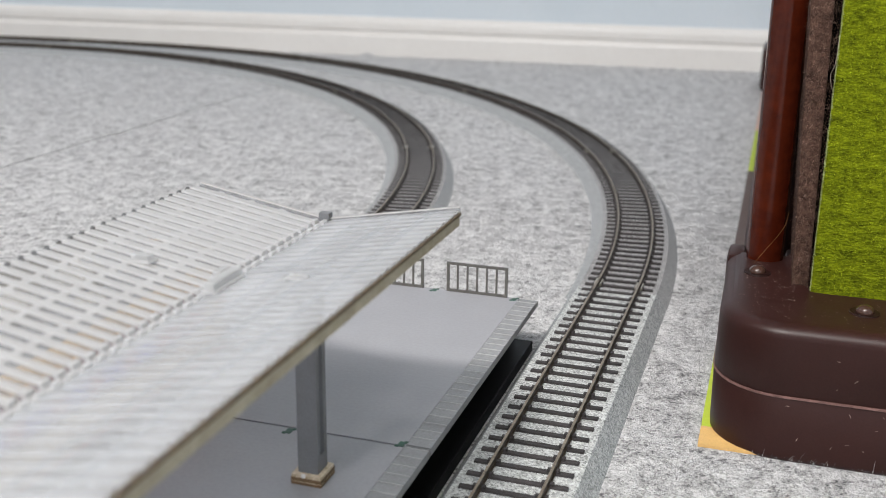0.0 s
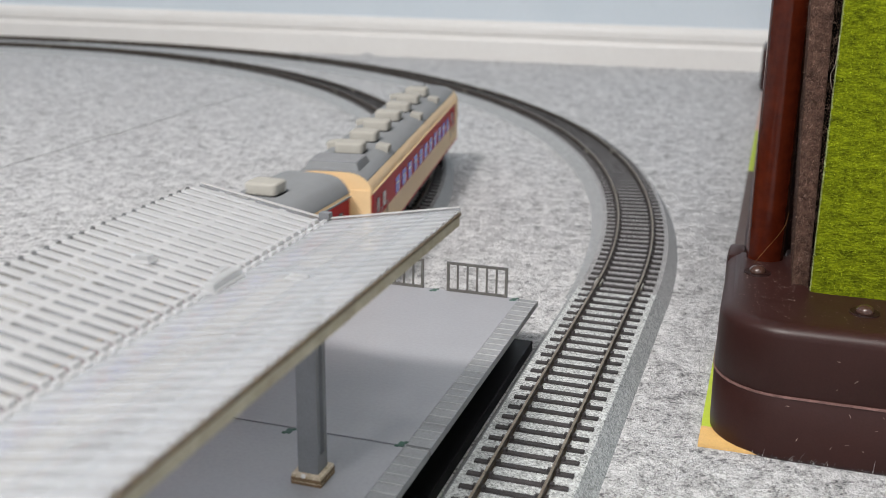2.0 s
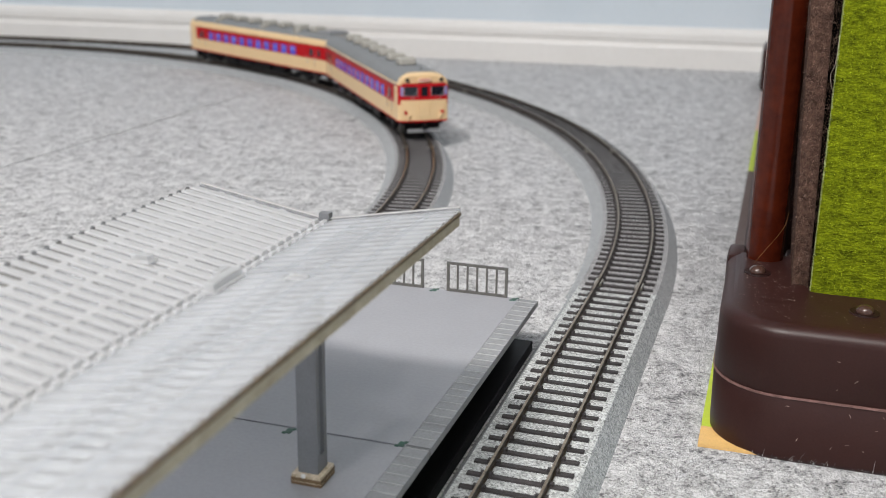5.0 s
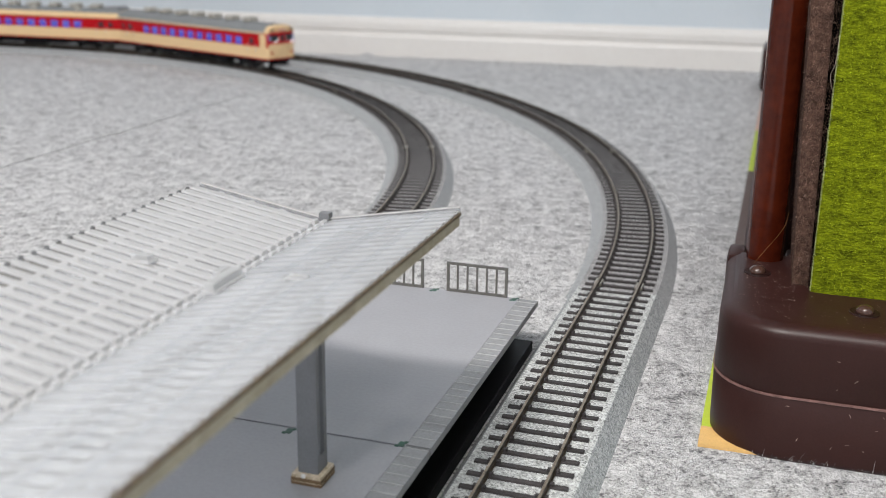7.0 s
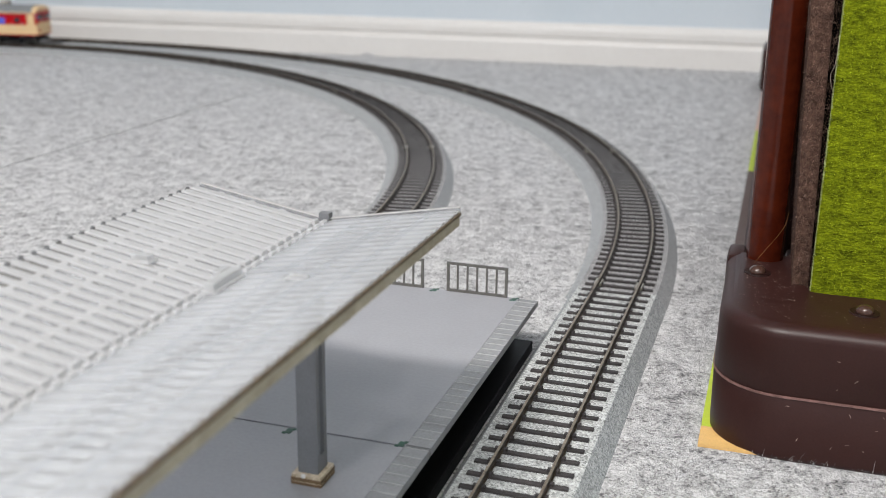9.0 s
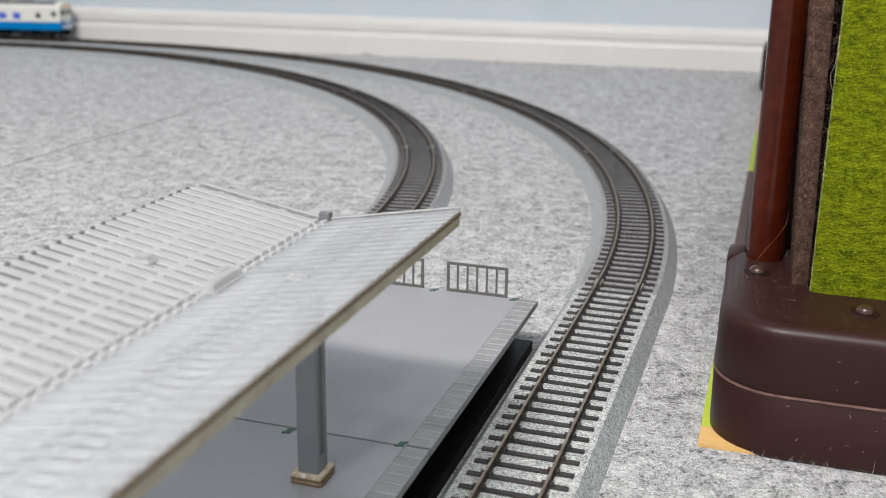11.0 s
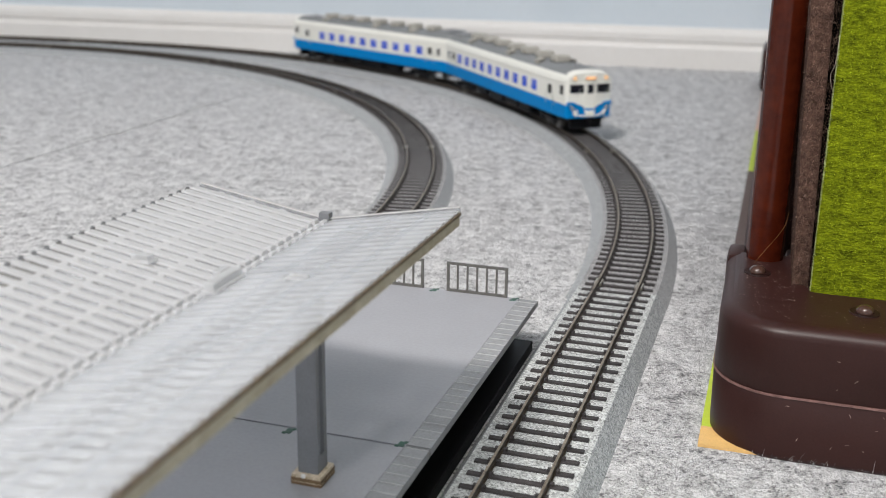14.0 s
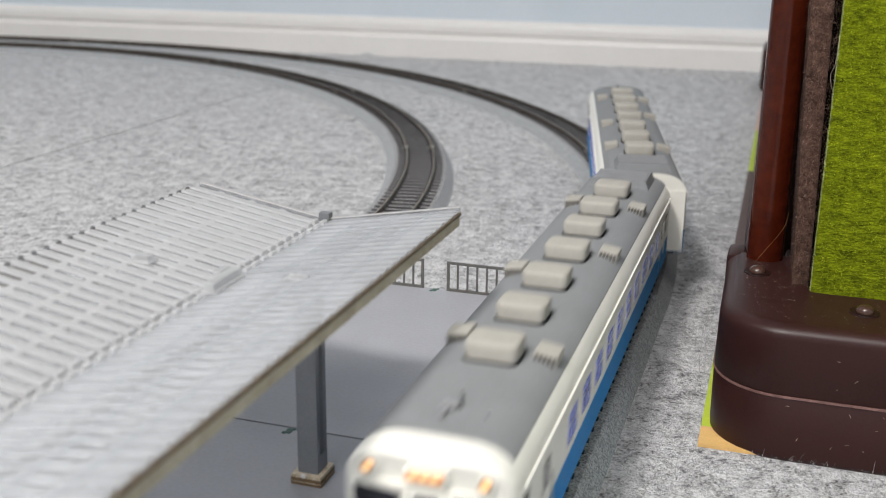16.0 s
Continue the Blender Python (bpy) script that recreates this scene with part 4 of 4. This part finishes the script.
    for s in (-1, 1):
        for i in range(11 if red else 10):
            y = -0.0800 + i * 0.0158 if red else -0.0715 + i * 0.0183
            frame_ = side_part("side_window", y - 0.0052, y + 0.0052, 0.0242, 0.0330, s, 0.00016, RED_PAINT if red else WHITE_PAINT, car, "", 0.0)
            side_part("pane", y - 0.0047, y + 0.0047, 0.0248, 0.0326, s, 0.00034, pane, frame_, "blue-tinted glazing")
            side_part("sash_bar", y - 0.0047, y + 0.0047, 0.0296, 0.0299, s, 0.00042, METAL, frame_)
        for y in (-0.1000, 0.1090):
            door = side_part("side_door", y - 0.0052, y + 0.0052, 0.0135, 0.0352, s, 0.0001, band if red else WHITE_PAINT, car)
            if not red:
                side_part("door_panel", y - 0.0052, y + 0.0052, 0.0135, b0, s, 0.00016, BLUE_PAINT, door)
            else:
                side_part("door_panel", y - 0.0052, y + 0.0052, 0.0135, b0, s, 0.00016, CREAM_PAINT, door)
            side_part("pane", y - 0.0030, y + 0.0030, 0.0262, 0.0328, s, 0.0003, PANE_DARK, door)
            for k in (-1, 1):
                side_part("handrail", y + k * 0.0062 - 0.0002, y + k * 0.0062 + 0.0002, 0.0185, 0.0270, s, 0.0005, METAL, door)
        side_part("end_window", 0.1195, 0.1235, 0.0262, 0.0328, s, 0.0003, PANE_DARK, car)
        if red:
            side_part("cab_side", -cab + 0.0040, -0.1125, BAND0, BAND1, s, 0.00024, CREAM_PAINT, car, "cream cab side panel")
        else:
            side_part("cab_window", -cab + 0.0065, -cab + 0.0115, 0.0282, 0.0348, s, 0.0004, PANE_DARK, car)
    # cab front
    yf = -cab
    dz = 0.0010 if red else 0.0006

    def front(name, x0, x1, z0, z1, proud, mat, parent=car, label_="", bevel=0.0):
        bm = bmesh.new()
        wide = x1 - x0 > 0.02
        for a, c in ((x0, -0.006), (-0.006, 0.006), (0.006, x1)) if wide else ((x0, x1),):
            box(bm, a, c, yf - proud, yf + 0.0016, z0, z1, bevel)
        for v_ in bm.verts:
            v_.co.y += bow(v_.co.x)
        return part(name, bm, mat, parent, label_)
    far = 0.0144 if red else 0.0158
    for x0, x1 in ((-far, -0.0053), (0.0053, far)):
        f = front("front_window", x0 - 0.0005, x1 + 0.0005, 0.0288 + dz, 0.0361 + dz, 0.0001, PANE_FRAME if red else WHITE_PAINT)
        front("pane", x0, x1, 0.0293 + dz, 0.0356 + dz, 0.0003, PANE_DARK, f, "dark windscreen")
        bm = bmesh.new()
        xm = abs(x0 + x1) / 2
        rod(bm, (x0 + 0.0056, yf + bow(xm) - 0.0007, 0.0276), (x0 + 0.0083, yf + bow(xm) - 0.0005, 0.0328), 0.00022, 6)
        part("wiper", bm, METAL, f)
    door = front("gangway_door", -0.0036, 0.0036, 0.0150, 0.0376, 0.0004, RED_PAINT if red else WHITE_PAINT)
    if red:
        front("door_panel", -0.0036, 0.0036, 0.0150, 0.0271, 0.0005, CREAM_PAINT, door)
        front("front_panel", -0.0169, 0.0169, BAND0 - 0.0002, 0.0271, 0.00012, CREAM_PAINT)
        front("band_top", -0.0160, 0.0160, 0.0362, 0.0386, 0.00012, RED_PAINT)
        for k in (-1, 1):
            front("corner_pane", min(k * 0.0151, k * 0.0170), max(k * 0.0151, k * 0.0170), 0.0303, 0.0366, 0.00005, CORNER_GLASS, car, "pale blue corner glazing")
        bm = bmesh.new()
        box(bm, -0.0118, 0.0118, yf + 0.0004, yf + 0.0016, 0.0040, 0.0066, 0.0004)
        part("skirt_bar", bm, STEEL_GREY, car, "silver-grey front skirt bar")
    else:
        front("door_panel", -0.0036, 0.0036, 0.0150, 0.0188, 0.0005, BLUE_PAINT, door)
    front("pane", -0.0024, 0.0024, 0.0289 + dz, 0.0355 + dz, 0.0006, PANE_DARK, door)
    for x in (-0.0039, 0.0039):
        front("door_post", x - 0.0002, x + 0.0002, 0.0160, 0.0271 if red else 0.0366, 0.0007, low if red else WHITE_PAINT, door)
    if not red:
        bm = bmesh.new()
        loft(bm, [[(x, y, z) for x, z in ((-0.0050, 0.0198), (0.0050, 0.0198), (0.0082, 0.0216), (-0.0082, 0.0216))] for y in (yf - 0.00025, yf + 0.002)])
        part("front_chevron", bm, WHITE_PAINT, car)
        for k in (-1, 1):
            bm = bmesh.new()
            face = [(0.0086, 0.0212), (0.0122, 0.0232), (0.0176, 0.0236), (0.0176, 0.0212)]
            loft(bm, [[(k * x, y, z) for x, z in face] for y in (yf - 0.0002, yf + 0.002)])
            part("front_flash", bm, BLUE_PAINT, car, "rising blue corner flash")
        bm = bmesh.new()
        box(bm, -0.0036, 0.0036, yf - 0.0020, yf, 0.0126, 0.0172, 0.0010)
        part("coupler_cover", bm, WHITE_PAINT, car)
        for k in (-1, 1):
            bm = bmesh.new()
            line = [(k * x, yf + bow(x) - 0.0004, z) for x, z in ((0.0166, 0.0222), (0.0140, 0.0200), (0.0115, 0.0150), (0.0080, 0.0136), (0.0030, 0.0132))]
            for a, c in zip(line, line[1:]):
                rod(bm, a, c, 0.00055, 8)
            part("front_stripe", bm, WHITE_PAINT, car, "thin white line over the blue front")
    lit = LAMP_OFF if red else LAMP_ON
    lz = 0.0412 if red else 0.0406
    for x in (-0.0124, 0.0124):
        yf = -cab + bow(x)
        bm = bmesh.new()
        rod(bm, (x, yf + 0.004, lz), (x, yf - 0.0004, lz), 0.0019, 20)
        lamp = part("headlight", bm, high, car)
        bm = bmesh.new()
        rod(bm, (x, yf + 0.002, lz), (x, yf - 0.0007, lz), 0.0014 if red else 0.0010, 20)
        part("lens", bm, lit, lamp, "" if red else "warm lit lens")
        bm = bmesh.new()
        rod(bm, (x, yf + 0.002, lz), (x, yf - 0.0005, lz), 0.0015, 20)
        part("bezel", bm, METAL if red else AMBER, lamp)
        bm = bmesh.new()
        rod(bm, (x * 1.08, yf + 0.002, 0.0185), (x * 1.08, yf - 0.0010, 0.0185), 0.0012, 16)
        part("tail_lamp", bm, RED_PAINT if red else METAL, car)
        bm = bmesh.new()
        rod(bm, (x * 0.92 - 0.0012, yf - 0.0009, 0.0150), (x * 0.92 + 0.0016, yf - 0.0009, 0.0172), 0.0009, 10)
        rod(bm, (x * 0.92, yf - 0.0006, 0.0132), (x * 0.92, yf - 0.0009, 0.0168), 0.0008, 10)
        part("jumper_cable", bm, CREAM_PAINT if red else WHITE_PAINT, car)
    yf = -cab
    sign = front("sign_box", -0.0046, 0.0046, lz - 0.0016, lz + 0.0014, 0.0003, high, car, "", 0.0004)
    front("sign_face", -0.0040, 0.0040, lz - 0.0011, lz + 0.0010, 0.0006, SIGN_PALE if red else SIGN_LIT, sign, "unreadable destination sign")
    for k in range(3):
        front("sign_mark", -0.0030 + k * 0.0022, -0.0014 + k * 0.0022, lz - 0.0005, lz + 0.0005, 0.0007, RED_PAINT if red else LAMP_ON, sign)
    # end with the gangway
    bm = bmesh.new()
    box(bm, -HALF_W + 0.0006, HALF_W - 0.0006, HALF_L - 0.0005, HALF_L + 0.0003, FLOOR_Z + 0.0004, EAVE + 0.001)
    part("end_panel", bm, high, car)
    bm = bmesh.new()
    for z in (0.016, 0.019, 0.022, 0.025, 0.028, 0.031):
        box(bm, 0.0085, 0.0125, HALF_L, HALF_L + 0.0008, z, z + 0.0004)
    part("end_ladder", bm, high, car)
    bm = bmesh.new()
    box(bm, -0.0055, 0.0055, HALF_L - 0.001, HALF_L + 0.0022, 0.0125, 0.0345, 0.0005)
    part("gangway", bm, BLACK, car)
    # underframe
    bm = bmesh.new()
    box(bm, -0.0150, 0.0150, -cab + 0.004, 0.128, 0.0095, 0.0121)
    part("underframe", bm, BLACK, car)
    for s in (-1, 1):
        for y, d, h in ((-0.046, 0.022, 0.0072), (-0.018, 0.026, 0.0060), (0.014, 0.030, 0.0075), (0.046, 0.020, 0.0062)):
            bm = bmesh.new()
            box(bm, s * 0.0105 - 0.0045, s * 0.0105 + 0.0045, y - d / 2, y + d / 2, 0.0112 - h, 0.0112, 0.0005)
            part("underfloor_box", bm, BLACK, car)
    bm = bmesh.new()
    box(bm, -0.0130, 0.0130, yf + 0.005, yf + 0.007, 0.0030, 0.0110, 0.0005)
    part("snow_plough", bm, BLACK, car)
    for y, k in ((-cab, -1), (HALF_L, 1)):
        bm = bmesh.new()
        box(bm, -0.0014, 0.0014, min(y, y + k * 0.0035), max(y, y + k * 0.0035), 0.0062, 0.0100, 0.0005)
        rod(bm, (0, y - k * 0.01, 0.0082), (0, y, 0.0082), 0.0013, 10)
        part("coupler", bm, BLACK, car)
    for y in (-0.090, 0.090):
        bm = bmesh.new()
        for s in (-1, 1):
            box(bm, s * 0.0128 - 0.0012, s * 0.0128 + 0.0012, -0.0185, 0.0185, 0.0045, 0.0078, 0.0006)
            for yy in (-0.013, 0.013):
                box(bm, s * 0.0138 - 0.0012, s * 0.0138 + 0.0012, yy - 0.0030, yy + 0.0030, 0.0028, 0.0072, 0.0007)
        box(bm, -0.0128, 0.0128, -0.0035, 0.0035, 0.0050, 0.0098)
        bogie = part("bogie", bm, BLACK, car, "black sprung bogie frame")
        bogie.location = (0, y, 0)
        for yy in (-0.013, 0.013):
            for s in (-1, 1):
                bm = bmesh.new()
                rod(bm, (s * 0.0073, yy, 0.0054), (s * 0.0098, yy, 0.0054), 0.0053, 28)
                rod(bm, (s * 0.0070, yy, 0.0054), (s * 0.0076, yy, 0.0054), 0.0058, 28)
                part("wheel", bm, WHEEL, bogie)
    return car


BLUE_FIRST = railcar(False, True, "white railcar with blue lower body and lit headlights", "blue and white train")
BLUE_SECOND = copy_thing(BLUE_FIRST, pose(0, 0, RAIL_TOP))
RED_LAST = railcar(True, False, "cream railcar with red window band and unlit lamps", "cream and red train")
RED_FIRST = railcar(True, True, "cream railcar with red window band and roof vents", "cream and red train")


# ---------- movement ----------
def on_track(s, radius, centre):
    """The place on a loop, s metres past the start of its far bend (negative: on the straight before it), in plan."""
    quarter, short = math.pi * radius / 2, OUTER_SHORT if radius == OUTER_R else 0.0
    x, y, a = centre[0] + radius, centre[1], math.pi / 2
    if s < 0:
        return Vector((x, y + s, 0))
    for bend, length in ((1, quarter), (0, short), (1, quarter), (0, SIDE), (1, quarter), (0, short), (1, quarter)):
        d = min(s, length)
        if bend:
            b = a + d / radius
            x, y, a = x + radius * (math.sin(b) - math.sin(a)), y - radius * (math.cos(b) - math.cos(a)), b
        else:
            x, y = x + d * math.cos(a), y + d * math.sin(a)
        s -= d
        if s <= 0:
            break
    return Vector((x, y, 0))


def heading(v):
    return math.degrees(math.atan2(v.y, v.x)) - 90


def ride(car, way, radius, centre, turned):
    """Key a car and its two bogies along its loop; way(t): metres; turned: the cab looks onwards."""
    rows, near, far = [], [], []
    for i in range(65):
        t = i * 0.25
        s = way(t)
        a, b = on_track(s - 0.09, radius, centre), on_track(s + 0.09, radius, centre)
        mid, h = (a + b) / 2, heading(b - a)
        rows.append((t, pose(mid.x, mid.y, RAIL_TOP, 0, 0, h + (180 if turned else 0))))
        yaw = []
        for q in (s - 0.09, s + 0.09):
            d = heading(on_track(q + 0.013, radius, centre) - on_track(q - 0.013, radius, centre)) - h
            yaw.append((d + 180) % 360 - 180)
        if turned:
            yaw.reverse()
        near.append((t, pose(0, -0.09, 0, 0, 0, yaw[0])))
        far.append((t, pose(0, 0.09, 0, 0, 0, yaw[1])))
    walk(car, rows)
    bogies = sorted((c for c in car.children if c.name.startswith("bogie")), key=lambda c: c.location.y)
    walk(bogies[0], near)
    walk(bogies[1], far)


def motions():
    def red(t):
        return 0.127 + 0.192 * (t - 3.5) + 0.012 * min(max(1.75 - t, 0.0), 1.25)
    ride(RED_LAST, red, INNER_R, INNER_C, False)
    ride(RED_FIRST, lambda t: red(t) + 0.270, INNER_R, INNER_C, True)
    def blue(t):
        d = t - 14.5
        return 0.328 - 0.2955 * d - 0.0036 * max(d, 0.0) ** 2
    ride(BLUE_FIRST, blue, OUTER_R, OUTER_C, False)
    ride(BLUE_SECOND, lambda t: blue(t) + 0.270, OUTER_R, OUTER_C, True)


motions()
